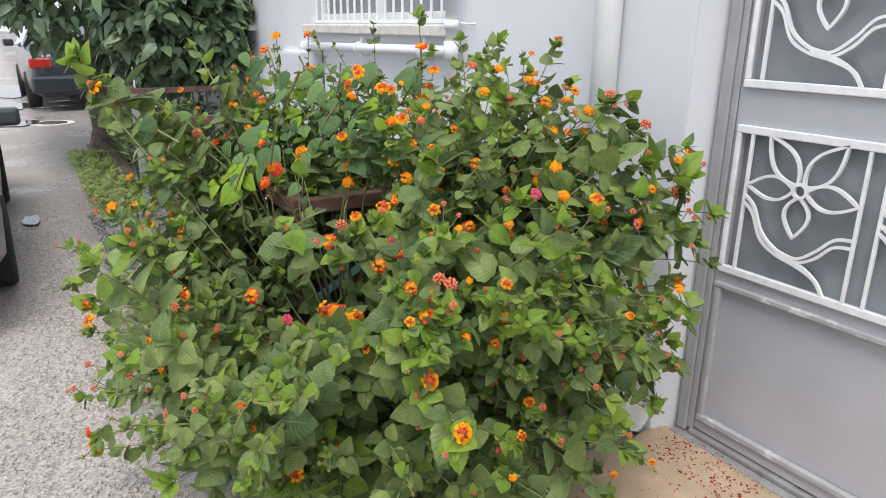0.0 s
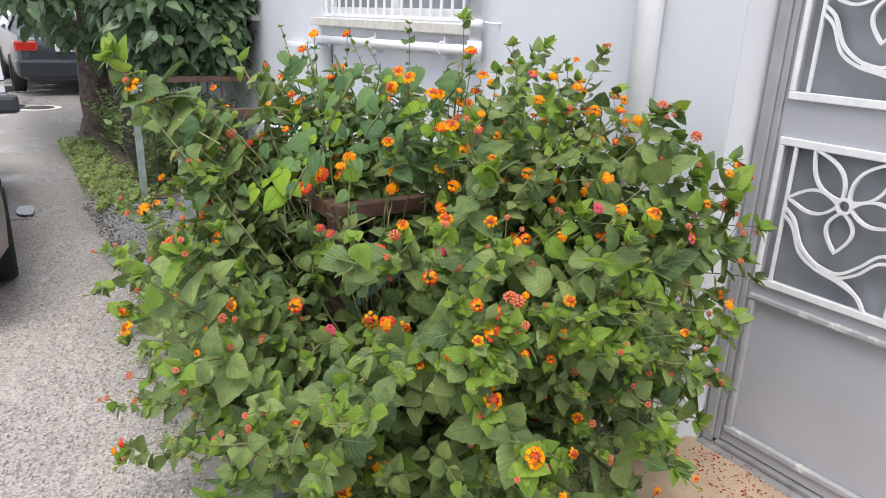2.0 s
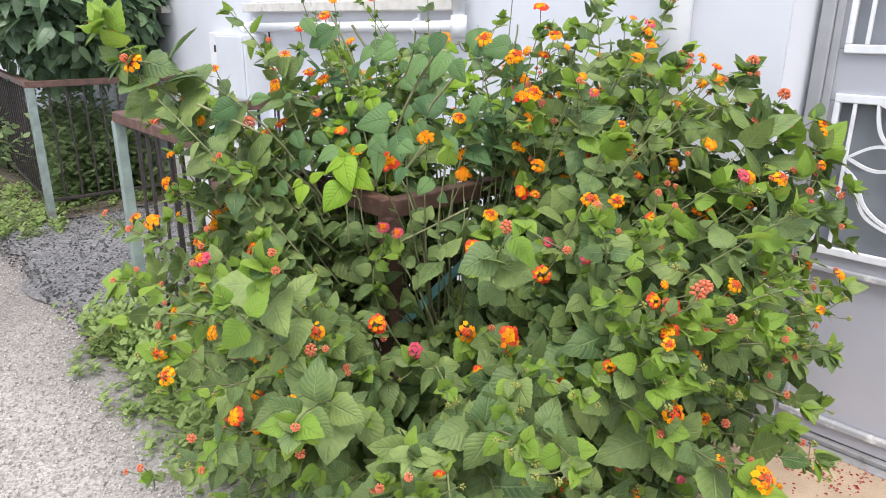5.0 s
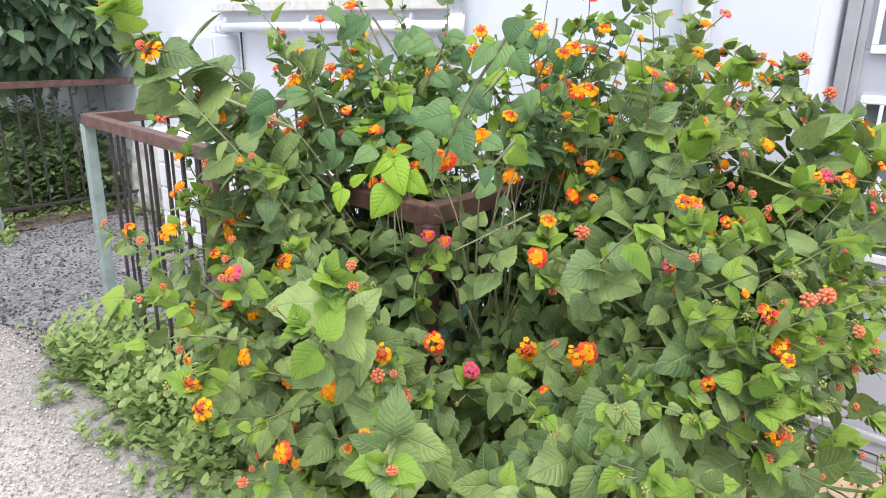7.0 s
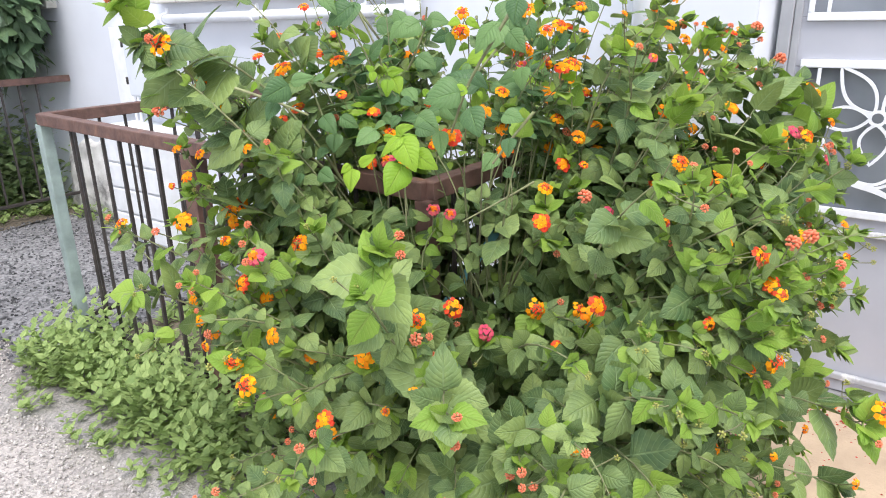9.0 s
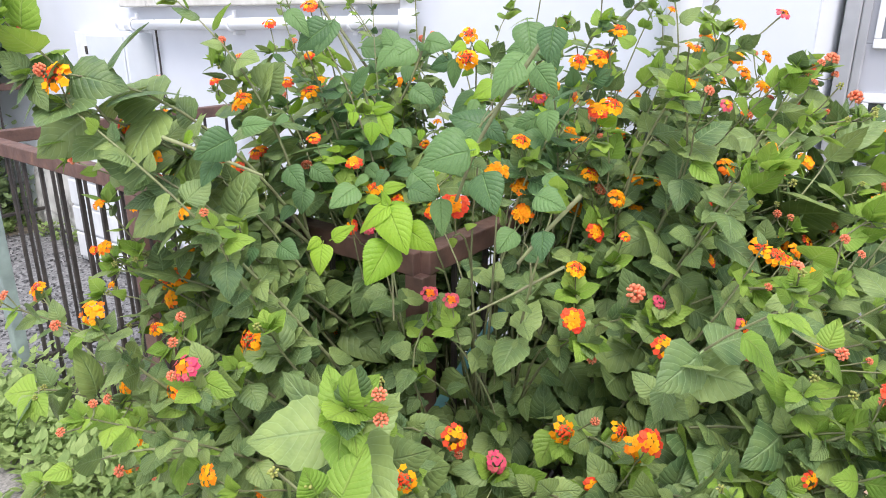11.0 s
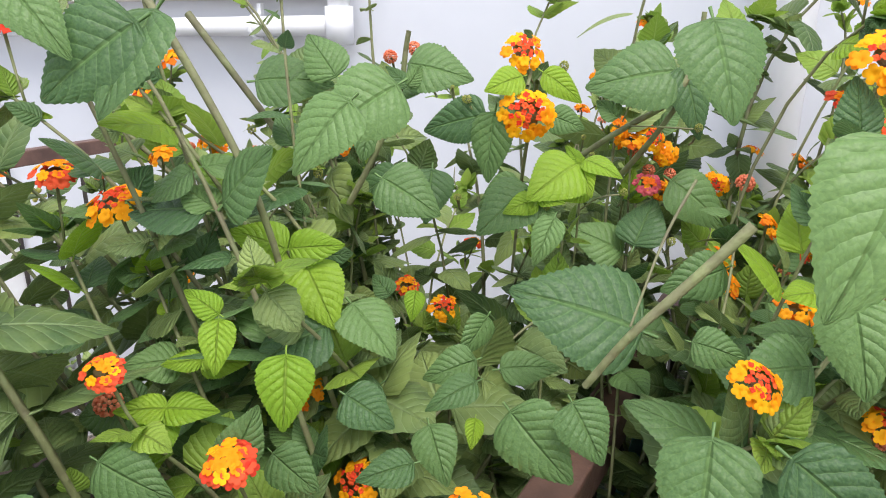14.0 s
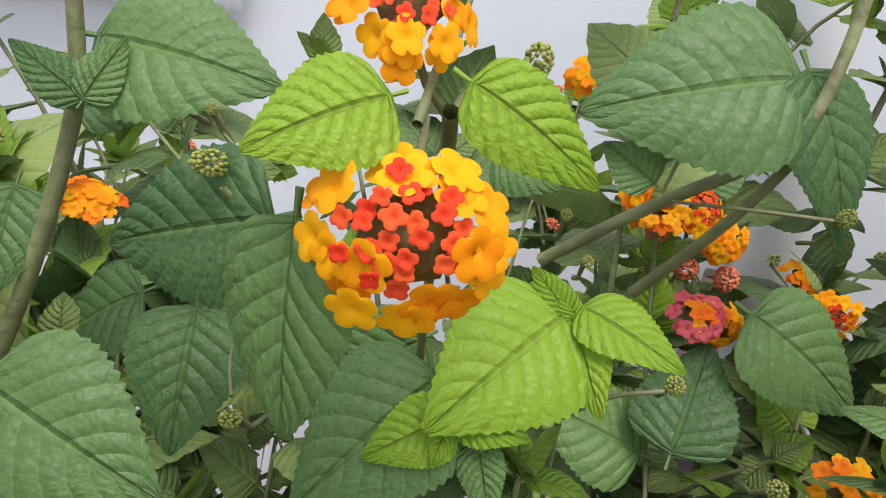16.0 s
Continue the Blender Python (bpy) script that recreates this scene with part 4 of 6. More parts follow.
def make_heads(tag, FL, KN, STAR):
    for v in range(3):
        HEADS["yellow" + tag, v] = (cluster("flower_head", FL, ((92, 9), (70, 7), (48, 3)), 0.29, M_YELLOW, v), cluster("flower_centre", STAR, ((46, 11), (30, 9), (12, 5)), 0.125, M_CORAL, v + 10, 0.38))
        HEADS["orange" + tag, v] = (cluster("flower_head", FL, ((94, 9), (72, 7), (52, 3)), 0.29, M_ORANGE, v + 20), cluster("flower_centre", FL, ((40, 6), (14, 3)), 0.29, M_YELLOW, v + 30, 0.40))
        HEADS["red" + tag, v] = (cluster("flower_head", FL, ((92, 10), (70, 9)), 0.31, M_RED, v + 40), cluster("flower_centre", FL, ((48, 6), (20, 4)), 0.29, M_YELLOW, v + 50, 0.40))
        HEADS["pink" + tag, v] = (cluster("flower_head", FL, ((92, 10), (68, 8)), 0.31, M_PINK, v + 60), cluster("flower_centre", FL, ((44, 5), (16, 3)), 0.27, M_ORANGE if v else M_PINK, v + 70, 0.40))
        HEADS["bud" + tag, v] = (cluster("flower_bud", KN, ((108, 13), (90, 15), (70, 14), (50, 11), (30, 7), (10, 3)) if tag else ((98, 8), (66, 8), (34, 5), (5, 1)), 0.105 if tag else 0.16, M_SALMON, v + 80, 0.42, 0.82), None)
        HEADS["green" + tag, v] = (cluster("seed_head", KN, ((112, 11), (92, 13), (70, 12), (48, 9), (26, 6), (6, 1)) if tag else ((92, 5), (52, 4), (8, 1)), 0.082 if tag else 0.17, M_GREENBUD, v + 90, 0.34, 1.4), None)


M_CORAL = petal_material("coral_bud", (0.80, 0.05, 0.02), (0.90, 0.15, 0.035))
HEADS = {}
make_heads("", floret(5, 1), knob(5), floret(4, 1, 0.5))
make_heads("+", floret(5, 3), knob(7), floret(4, 2, 0.5))

# ---------------------------------------------------------------- the lantana bush
bush = thing("lantana_bush", (0, 0, 0), "sprawling lantana bush with orange, yellow and pink flower heads", "shrub")
bush.location = (-0.022, -0.053, 0.0)
CENTRE = np.array((0.80, 1.86, 0.58))
CLEAR, CLEAR_BEFORE = np.array((0.76, 1.96, 1.25)), np.array((0.56, 1.90, 1.27))
GAP_A, GAP_B, GAP_R = np.array((-0.35, 1.38, 1.31)), np.array((0.70, 1.935, 1.285)), 0.15


def in_gap(p, r=GAP_R):
    """Whether p lies in the open lane over the top of the bush."""
    d = GAP_B - GAP_A
    t = min(1.0, max(0.0, np.dot(p - GAP_A, d) / np.dot(d, d)))
    return np.linalg.norm(p - GAP_A - t * d) < r * (0.75 + 0.5 * (1 - t))


near_leaves, mid_leaves, far_leaves, near_young, mid_young, far_young = [], [], [], [], [], []
head_count = [0]
unit_stem = {}


def put_stem(pts, r0, r1, mat, sides=6):
    bm = bmesh.new()
    n = len(pts)
    tube(bm, [tuple(p) for p in pts], [r0 + (r1 - r0) * k / (n - 1) for k in range(n)], sides, False)
    return part("stem", bm, mat, bush, "", True)


def head(kind, place, facing, size, root=None):
    """A flower head on its own stalk."""
    variant = head_count[0] % 3
    x, y, z = place
    close = 0.42 < x < 1.12 and 1.6 < y < 2.3 and z > 0.88
    head_count[0] += 1
    outer, inner = HEADS[kind + ("+" if close else ""), variant]
    facing = facing / np.linalg.norm(facing)
    q = Vector(facing).to_track_quat("Z", "Y")
    ob = new({"bud": "flower_bud", "green": "seed_head"}.get(kind, "flower_head"), outer)
    ob.parent = bush
    ob.matrix_local = Matrix.LocRotScale(Vector(place), q, (size * rng.uniform(0.88, 1.1), size * rng.uniform(0.88, 1.1), size * rng.uniform(0.85, 1.25)))
    ob["label"] = {"yellow": "yellow florets round red buds", "orange": "orange florets round yellow ones", "red": "red florets round yellow ones", "pink": "pink florets", "bud": "salmon unopened bud", "green": "pale green seed head"}[kind]
    if inner:
        c = new("flower_centre", inner)
        c.parent = ob
    if root is not None:
        a, b = np.array(root, float), np.array(place, float) - facing * size * (0.12 if inner else 0.3)
        m = (a + b) / 2 + np.array((0, 0, -0.004))
        cup = b + facing * size * (0.14 if inner else 0.2)
        st = tube(bmesh.new(), [tuple(a), tuple(m), tuple(b), tuple(cup)], [0.0011, 0.0010, 0.0014, size * (0.25 if inner else 0.12)], 6)
        part("flower_stalk", st, M_STEM, bush, "", True)


CLOSE_LO, CLOSE_HI = np.array((0.50, 1.66, 0.97)), np.array((1.08, 2.30, 1.5))


RAIL_RUN = ((np.array((0.634, 1.967, 0.90)), np.array((0.634, 2.19, 0.90))), (np.array((0.634, 1.967, 0.90)), np.array((0.91, 1.967, 0.90))), (np.array((0.69, 1.945, 0.635)), np.array((0.87, 1.945, 0.725))))
WAYS = (np.array((-0.49, -0.83, 0.27)), np.array((-0.74, -0.62, 0.25)), np.array((-0.79, -0.40, 0.46)))


POCKET = np.array([a + (b - a) * u + way * step for a, b in RAIL_RUN for way in WAYS for u in np.arange(0, 1.01, 0.125) for step in np.arange(0.0, 1.0 if way[1] < -0.5 else 0.5, 0.045)])
POCKET_R = np.array([0.045 if a[2] > 0.8 else 0.030 for a, b in RAIL_RUN for way in WAYS for u in np.arange(0, 1.01, 0.125) for step in np.arange(0.0, 1.0 if way[1] < -0.5 else 0.5, 0.045)]) ** 2


def in_pocket(p):
    """The open pocket in the foliage on the road side of the railing's corner."""
    if p[2] < 0.60 or p[2] > 1.25 or p[0] > 1.0 or p[1] > 2.3:
        return False
    d = POCKET - p
    return bool(((d * d).sum(1) < POCKET_R).any())


FREE = []


def hides_head(p):
    """Whether a leaf at p would stand before one of the listed flower heads, on the bush's open side."""
    if not len(FREE):
        return False
    d = FREE - p
    return bool(((d * d).sum(1) < 0.023 ** 2).any())


THIN_LO, THIN_HI = np.array((0.88, 1.80, 1.10)), np.array((1.12, 2.0, 1.40))


def leaf(place, d, up, size, young, fine=False):
    mid = place + d / np.linalg.norm(d) * size * 0.6
    if (in_pocket(mid) or in_pocket(place + d / np.linalg.norm(d) * size)) and rng.random() < 0.96:
        return
    if np.all(mid > THIN_LO) and np.all(mid < THIN_HI) and rng.random() < 0.6:
        return
    if hides_head(mid) and rng.random() < 0.85:
        return
    if np.linalg.norm(mid - CLEAR) < 0.15 or np.linalg.norm(mid - CLEAR_BEFORE) < 0.17:
        return
    if 0.5 < mid[0] < 1.15 and 2.02 < mid[1] < 2.6 and mid[2] > 1.235 + 0.10 * max(0, mid[1] - 2.1):
        size *= 0.62
        if rng.random() < 0.35:
            return
    if np.all(place > CLOSE_LO) and np.all(place < CLOSE_HI) and len(near_leaves) < 255 and len(near_young) < 200 and not in_gap(place + d / np.linalg.norm(d) * size * 0.6):
        fine = True
        young = young and rng.random() < 0.45
    if not fine and in_gap(place + d / np.linalg.norm(d) * size * 0.6):
        return
    if size > 0 and place[0] + d[0] / np.linalg.norm(d) * size * 1.15 > WALL_X - 0.02:
        return
    R = frame_of(d, up)
    k = int(rng.integers(0, 5))
    front = 0.1 < place[0] < 1.3 and 1.0 < place[1] < 2.45 and place[2] > (0.45 if place[0] < 0.6 and place[1] < 2.1 else 0.6 if place[1] < 2.1 else 1.0)
    (near_young if young and fine else near_leaves if fine else (mid_young if young else mid_leaves) if front else far_young if young else far_leaves).append((k, place, R, size))


def shoot(a, b, bend, tip_flowers=(), fine=False, bare=0.18, length=0.054, r0=0.0034, fresh=0.5, tuft=True, spacing=0.040, listed=False):
    """A leafy shoot from a to b: opposite leaf pairs, smaller and fresher to the tip."""
    a, b = np.array(a, float), np.array(b, float)
    c = (a + b) / 2 + bend + rng.normal(0, 0.075, 3)
    k = rng.uniform(0.66, 1.14)
    if rng.random() < 0.22:
        k = rng.uniform(1.15, 1.5)
    if 0.45 < b[0] < 1.15 and 1.65 < b[1] < 2.4 and b[2] > 0.95:
        k = min(k, 0.95)
    length, spacing = length * k, spacing * (0.35 + 0.65 * k)
    n = 9
    pts = [(1 - t) ** 2 * a + 2 * t * (1 - t) * c + t * t * b for t in (k / n for k in range(n + 1))]
    if not listed and length < 0.1 and any(in_pocket(p) for p in pts[2:]) and rng.random() < 0.9:
        return
    if any(np.linalg.norm(p - CLEAR) < 0.15 or np.linalg.norm(p - CLEAR_BEFORE) < 0.15 for p in pts):
        return
    if 0.7 < b[0] < 1.2 and 1.75 < b[1] < 2.3 and b[2] > 1.05:
        r0 = 0.0019
    put_stem(pts, r0, 0.0012, M_STEM if r0 < 0.0045 else M_WOOD)
    total = np.linalg.norm(b - a)
    count = max(3, int(total * (1 - bare) / spacing))
    spin = rng.uniform(0, 3.14)
    for k in range(count + 1):
        t = bare + (1 - bare) * k / count
        p = (1 - t) ** 2 * a + 2 * t * (1 - t) * c + t * t * b
        tan = 2 * (1 - t) * (c - a) + 2 * t * (b - c)
        tan = tan / np.linalg.norm(tan)
        s1 = np.cross(tan, (0.13, 0.21, 0.97))
        s1 = s1 / (np.linalg.norm(s1) + 1e-9)
        s2 = np.cross(tan, s1)
        ang = spin + (k % 2) * 1.57 + rng.uniform(-0.3, 0.3)
        end = (count - k) / count
        size = length * (0.62 + 0.42 * min(1.0, end * 3.0)) * rng.uniform(0.6, 1.22)
        young = end < 0.22 and rng.random() < fresh
        for sgn in (1, -1):
            side = sgn * (math.cos(ang) * s1 + math.sin(ang) * s2)
            out = p - CENTRE
            out = out / (np.linalg.norm(out) + 1e-6)
            d = side * 0.85 + tan * (0.30 if end > 0.15 else 0.9) + out * 0.25 + np.array((0, 0, -0.38 if end > 0.2 else 0.0)) + rng.normal(0, 0.34, 3)
            up = np.array((-0.40, -0.30, 0.62)) + tan * 0.3 + out * 0.55 + rng.normal(0, 0.52, 3)
            leaf(p, d, up, size, young, fine)
            if end > 0.3 and rng.random() < 0.32:
                leaf(p, d * 0.6 + tan * 0.7 + rng.normal(0, 0.3, 3), up, size * 0.55, rng.random() < 0.3 * fresh, fine)
    tan = (b - c) / np.linalg.norm(b - c)
    if tuft:
        for k in range(7):
            d = tan * 0.9 + rng.normal(0, 0.65, 3)
            leaf(b, d, np.array((0, 0, 1.0)) + tan, length * rng.uniform(0.34, 0.62), rng.random() < fresh + 0.2, fine)
    for n_tip, (kind, place, size) in enumerate(tip_flowers):
        place = np.array(place, float)
        if n_tip and kind in ("bud", "green") and np.all(place > CLOSE_LO - 0.1) and np.all(place < CLOSE_HI + 0.1):
            continue
        if (in_gap(place, 0.1) and not fine) or (not listed and in_pocket(place)):
            continue
        if not listed and np.all(place > CLOSE_LO - 0.02) and np.all(place < CLOSE_HI + 0.12) and (kind != "green" or in_gap(place, 0.2)):
            continue
        if place[2] < 0.08 or (kind in ("bud", "green") and np.linalg.norm(place - GAP_B) < 0.30):
            continue
        out = place - CENTRE
        facing = out / np.linalg.norm(out) * 0.55 + np.array((-0.42, -0.42, 0.42)) + rng.normal(0, 0.18, 3)
        head(kind, place, facing, size, b - tan * 0.01)


def hub(p):
    """Where the shoot that ends at p leaves the woody middle."""
    v = p - np.array((0.82, 1.95, 0.25))
    return np.array((0.82, 1.95, 0.25)) + v * rng.uniform(0.30, 0.5) * np.array((1, 1, 0.8)) + rng.normal(0, 0.03, 3)


# woody stems from the ground
for k in range(16):
    a = 2 * math.pi * k / 16 + rng.uniform(-0.2, 0.2)
    foot = np.array((0.84 + 0.07 * math.cos(a), 1.97 + 0.07 * math.sin(a), 0.0))
    end = np.array((0.80 + 0.42 * math.cos(a), 1.90 + 0.36 * math.sin(a), rng.uniform(0.4, 0.85)))
    mid = (foot + end) / 2 + np.array((-0.10 * math.cos(a), -0.1 * math.sin(a), 0.12))
    put_stem([(1 - t) ** 2 * foot + 2 * t * (1 - t) * mid + t * t * end for t in (j / 8 for j in range(9))], 0.011, 0.005, M_WOOD, 7)

# flower heads that stand out: place, width in mm, kind (y yellow, o orange, r red, p pink, b bud)
TOP_HEADS = [(0.185, 2.203, 1.233, 46, "y"), (1.232, 1.617, 1.203, 36, "o"), (0.672, 2.451, 1.227, 32, "y"), (0.754, 2.314, 1.184, 28, "o"), (1.497, 2.013, 1.216, 34, "o"), (1.333, 1.599, 1.170, 32, "o"),
    (0.776, 2.193, 1.369, 30, "r"), (1.288, 1.730, 1.244, 34, "y"), (0.642, 2.225, 1.177, 40, "y"), (1.330, 1.554, 1.181, 32, "o"), (0.642, 2.288, 1.191, 30, "r"), (0.823, 2.413, 1.227, 28, "r"),
    (0.819, 1.865, 1.199, 36, "o"), (0.321, 2.284, 1.151, 36, "r"), (0.696, 2.245, 1.365, 30, "o"), (1.250, 1.887, 1.154, 28, "y"), (0.433, 2.371, 1.205, 24, "y"), (0.967, 1.804, 1.241, 28, "r")]
TOP_HEADS_TOO = [(0.752, 1.790, 1.280, 34, "y"), (1.312, 1.738, 1.184, 30, "y"), (0.644, 2.324, 1.295, 28, "r"), (0.919, 2.218, 1.184, 28, "o"), (0.942, 1.800, 1.344, 34, "r"), (0.651, 2.223, 1.325, 30, "r"),
    (0.844, 1.792, 1.236, 34, "y"), (1.054, 1.982, 1.184, 32, "o"), (1.216, 1.678, 1.258, 34, "o"), (0.840, 1.726, 1.168, 38, "y"), (0.788, 1.733, 1.247, 36, "y"), (0.906, 2.426, 1.168, 28, "y"),
    (0.966, 1.776, 1.285, 34, "y"), (1.268, 1.669, 1.184, 34, "y"), (0.557, 2.308, 1.166, 36, "y"), (0.985, 1.866, 1.167, 18, "b"), (1.314, 1.596, 1.231, 30, "o"), (0.818, 1.740, 1.161, 32, "r")]
UPPER_HEADS = [(0.713, 1.821, 1.118, 30, "y"), (0.738, 2.152, 1.107, 15, "b"), (0.588, 1.789, 1.093, 38, "o"), (1.398, 1.637, 1.107, 34, "o"), (0.536, 2.253, 1.079, 34, "r"), (1.001, 1.873, 1.071, 32, "o"),
    (0.830, 1.750, 1.052, 36, "y"), (0.875, 2.139, 1.057, 24, "r"), (0.549, 1.871, 1.031, 36, "r"), (0.925, 1.810, 1.085, 34, "o"), (0.992, 1.824, 1.126, 22, "b"), (0.566, 2.051, 1.079, 26, "r"),
    (1.262, 1.640, 1.131, 24, "o"), (1.116, 1.818, 1.078, 30, "r"), (0.601, 2.202, 1.051, 20, "b"), (0.642, 1.951, 1.035, 30, "o")]
UPPER_HEADS_TOO = [(0.537, 1.786, 1.144, 22, "b"), (0.580, 2.349, 1.150, 34, "o"), (0.725, 2.172, 1.145, 15, "b"), (0.524, 1.819, 1.051, 40, "r"), (0.887, 2.105, 1.038, 30, "y"), (0.739, 1.832, 1.036, 36, "o"),
    (0.496, 2.265, 1.052, 34, "r"), (1.420, 1.409, 1.079, 18, "b"), (0.965, 1.563, 1.065, 36, "o"), (1.166, 1.907, 1.129, 26, "o"), (1.048, 1.829, 1.079, 20, "b"), (1.288, 1.585, 1.120, 28, "r"),
    (1.084, 1.848, 1.107, 30, "o"), (1.260, 1.611, 1.122, 28, "o"), (0.592, 2.031, 1.033, 32, "y"), (0.559, 2.134, 1.112, 24, "r")]
MIDDLE_HEADS = [(0.728, 1.822, 0.994, 36, "o"), (0.843, 1.704, 1.014, 34, "o"), (0.938, 1.702, 0.972, 34, "o"), (0.983, 1.440, 0.935, 28, "o"), (1.241, 1.602, 0.970, 34, "o"), (0.710, 2.128, 1.029, 34, "o"),
    (0.881, 1.791, 0.974, 34, "o"), (1.065, 1.339, 1.016, 34, "o"), (0.470, 2.434, 1.021, 26, "y"), (1.229, 1.734, 1.024, 26, "r"), (0.937, 1.565, 0.904, 26, "r"), (1.435, 1.364, 0.907, 14, "b"),
    (1.110, 1.619, 0.968, 30, "r"), (0.420, 2.319, 0.909, 24, "o"), (0.876, 1.750, 1.017, 22, "b")]
MIDDLE_HEADS_TOO = [(0.953, 1.714, 1.023, 34, "o"), (0.691, 1.702, 0.932, 34, "y"), (1.480, 1.352, 0.962, 16, "b"), (1.139, 1.304, 1.008, 34, "y"), (1.473, 1.298, 0.935, 20, "b"), (0.634, 1.203, 0.931, 24, "b"),
    (1.187, 1.687, 1.000, 30, "o"), (0.858, 1.429, 0.950, 28, "r"), (0.181, 2.205, 0.907, 36, "o"), (1.162, 1.557, 1.000, 26, "o"), (0.525, 2.054, 1.024, 20, "b"), (1.287, 1.421, 0.903, 22, "r"),
    (0.483, 2.309, 0.983, 22, "b"), (0.414, 2.377, 0.983, 20, "b"), (0.573, 2.070, 0.963, 26, "r")]
MIDDLE_HEADS_ALSO = [(0.594, 1.571, 0.954, 26, "b"), (0.502, 2.393, 0.927, 22, "b"), (0.539, 1.946, 0.984, 34, "r"), (0.778, 1.460, 0.993, 28, "y"), (0.680, 1.233, 0.902, 26, "b"), (0.688, 2.063, 0.985, 36, "y"),
    (0.558, 2.011, 0.980, 36, "p"), (0.679, 1.449, 0.905, 28, "p"), (1.171, 1.717, 0.993, 26, "r"), (0.820, 1.729, 0.954, 34, "r"), (1.402, 1.386, 0.948, 16, "b"), (0.996, 1.688, 1.017, 28, "y"),
    (0.468, 2.337, 0.974, 18, "b"), (0.784, 1.663, 0.968, 20, "r")]
LOW_HEADS = [(0.376, 2.288, 0.886, 38, "y"), (0.299, 2.662, 0.799, 34, "y"), (0.579, 1.657, 0.714, 40, "y"), (0.609, 1.270, 0.895, 28, "r"), (0.634, 1.590, 0.709, 36, "y"), (0.196, 1.994, 0.716, 34, "o"),
    (0.325, 2.164, 0.708, 38, "o"), (0.423, 1.746, 0.752, 38, "r"), (0.631, 1.248, 0.839, 36, "r"), (1.514, 1.490, 0.739, 26, "r"), (0.393, 2.352, 0.856, 36, "y"), (0.651, 1.258, 0.875, 26, "r"),
    (0.847, 1.267, 0.779, 26, "o"), (0.730, 1.579, 0.893, 22, "p")]
LOW_HEADS_TOO = [(0.208, 2.033, 0.862, 38, "p"), (0.069, 1.911, 0.703, 40, "y"), (0.598, 1.659, 0.889, 38, "r"), (0.548, 1.883, 0.893, 28, "p"), (1.044, 1.521, 0.877, 36, "y"), (0.355, 2.290, 0.849, 36, "o"),
    (0.072, 1.942, 0.735, 34, "y"), (0.546, 1.513, 0.769, 36, "r"), (0.597, 2.158, 0.731, 32, "o"), (0.233, 1.801, 0.711, 36, "o"), (0.589, 1.545, 0.724, 38, "o"), (0.593, 1.329, 0.763, 26, "r"),
    (0.285, 2.227, 0.837, 26, "y"), (0.165, 2.452, 0.879, 16, "b")]
LOW_HEADS_ALSO = [(0.265, 2.160, 0.761, 38, "r"), (0.232, 1.682, 0.784, 20, "b"), (0.627, 1.224, 0.705, 42, "y"), (1.168, 1.490, 0.897, 32, "o"), (1.225, 1.495, 0.865, 30, "o"), (0.330, 2.052, 0.848, 42, "y"),
    (0.257, 1.701, 0.804, 32, "y"), (0.679, 1.550, 0.845, 38, "r"), (0.562, 1.851, 0.885, 26, "p"), (1.515, 1.342, 0.717, 28, "o"), (0.824, 1.237, 0.874, 28, "y"), (0.847, 1.299, 0.705, 24, "r"),
    (1.396, 1.373, 0.715, 28, "o"), (0.815, 1.363, 0.841, 20, "o")]
FOOT_HEADS = [(0.319, 2.353, 0.581, 34, "o"), (0.968, 1.532, 0.428, 32, "r"), (0.415, 1.470, 0.407, 38, "y"), (0.978, 1.321, 0.500, 30, "y"), (0.039, 2.223, 0.185, 30, "o"), (0.300, 1.500, 0.300, 34, "y"),
    (0.501, 1.724, 0.676, 36, "p"), (0.502, 1.510, 0.529, 32, "r"), (0.714, 1.359, 0.510, 36, "y"), (0.280, 2.309, 0.603, 34, "o"), (0.350, 1.700, 0.330, 36, "o"), (0.214, 1.875, 0.545, 28, "o"),
    (0.436, 1.576, 0.495, 22, "b"), (0.524, 1.465, 0.432, 32, "o"), (0.892, 1.242, 0.475, 28, "y"), (0.963, 1.334, 0.623, 18, "b"), (0.029, 1.918, 0.398, 26, "r")]
FOOT_HEADS_TOO = [(0.277, 1.984, 0.554, 34, "r"), (0.671, 1.448, 0.417, 36, "r"), (0.344, 1.856, 0.608, 36, "o"), (0.340, 2.461, 0.628, 34, "o"), (0.600, 1.060, 0.680, 40, "y"), (0.289, 1.995, 0.637, 34, "o"),
    (1.245, 1.364, 0.506, 32, "y"), (0.375, 1.547, 0.402, 34, "o"), (0.150, 1.821, 0.625, 34, "r"), (1.045, 1.533, 0.364, 32, "o"), (0.552, 1.592, 0.662, 26, "r"), (0.359, 1.604, 0.443, 24, "b"),
    (0.490, 1.485, 0.443, 30, "o"), (0.705, 1.317, 0.447, 28, "o"), (0.987, 1.281, 0.503, 20, "b"), (0.014, 1.956, 0.509, 16, "b")]
KINDS = {"y": "yellow", "o": "orange", "r": "red", "p": "pink", "b": "bud"}
ALL_HEADS = TOP_HEADS + TOP_HEADS_TOO + UPPER_HEADS + UPPER_HEADS_TOO + MIDDLE_HEADS + MIDDLE_HEADS_TOO + MIDDLE_HEADS_ALSO + LOW_HEADS + LOW_HEADS_TOO + LOW_HEADS_ALSO + FOOT_HEADS + FOOT_HEADS_TOO
FREE = np.array([np.array(h[:3]) + way / np.linalg.norm(way) * step for h in ALL_HEADS for way in WAYS for step in (0.035, 0.075, 0.12, 0.17, 0.22, 0.28)])
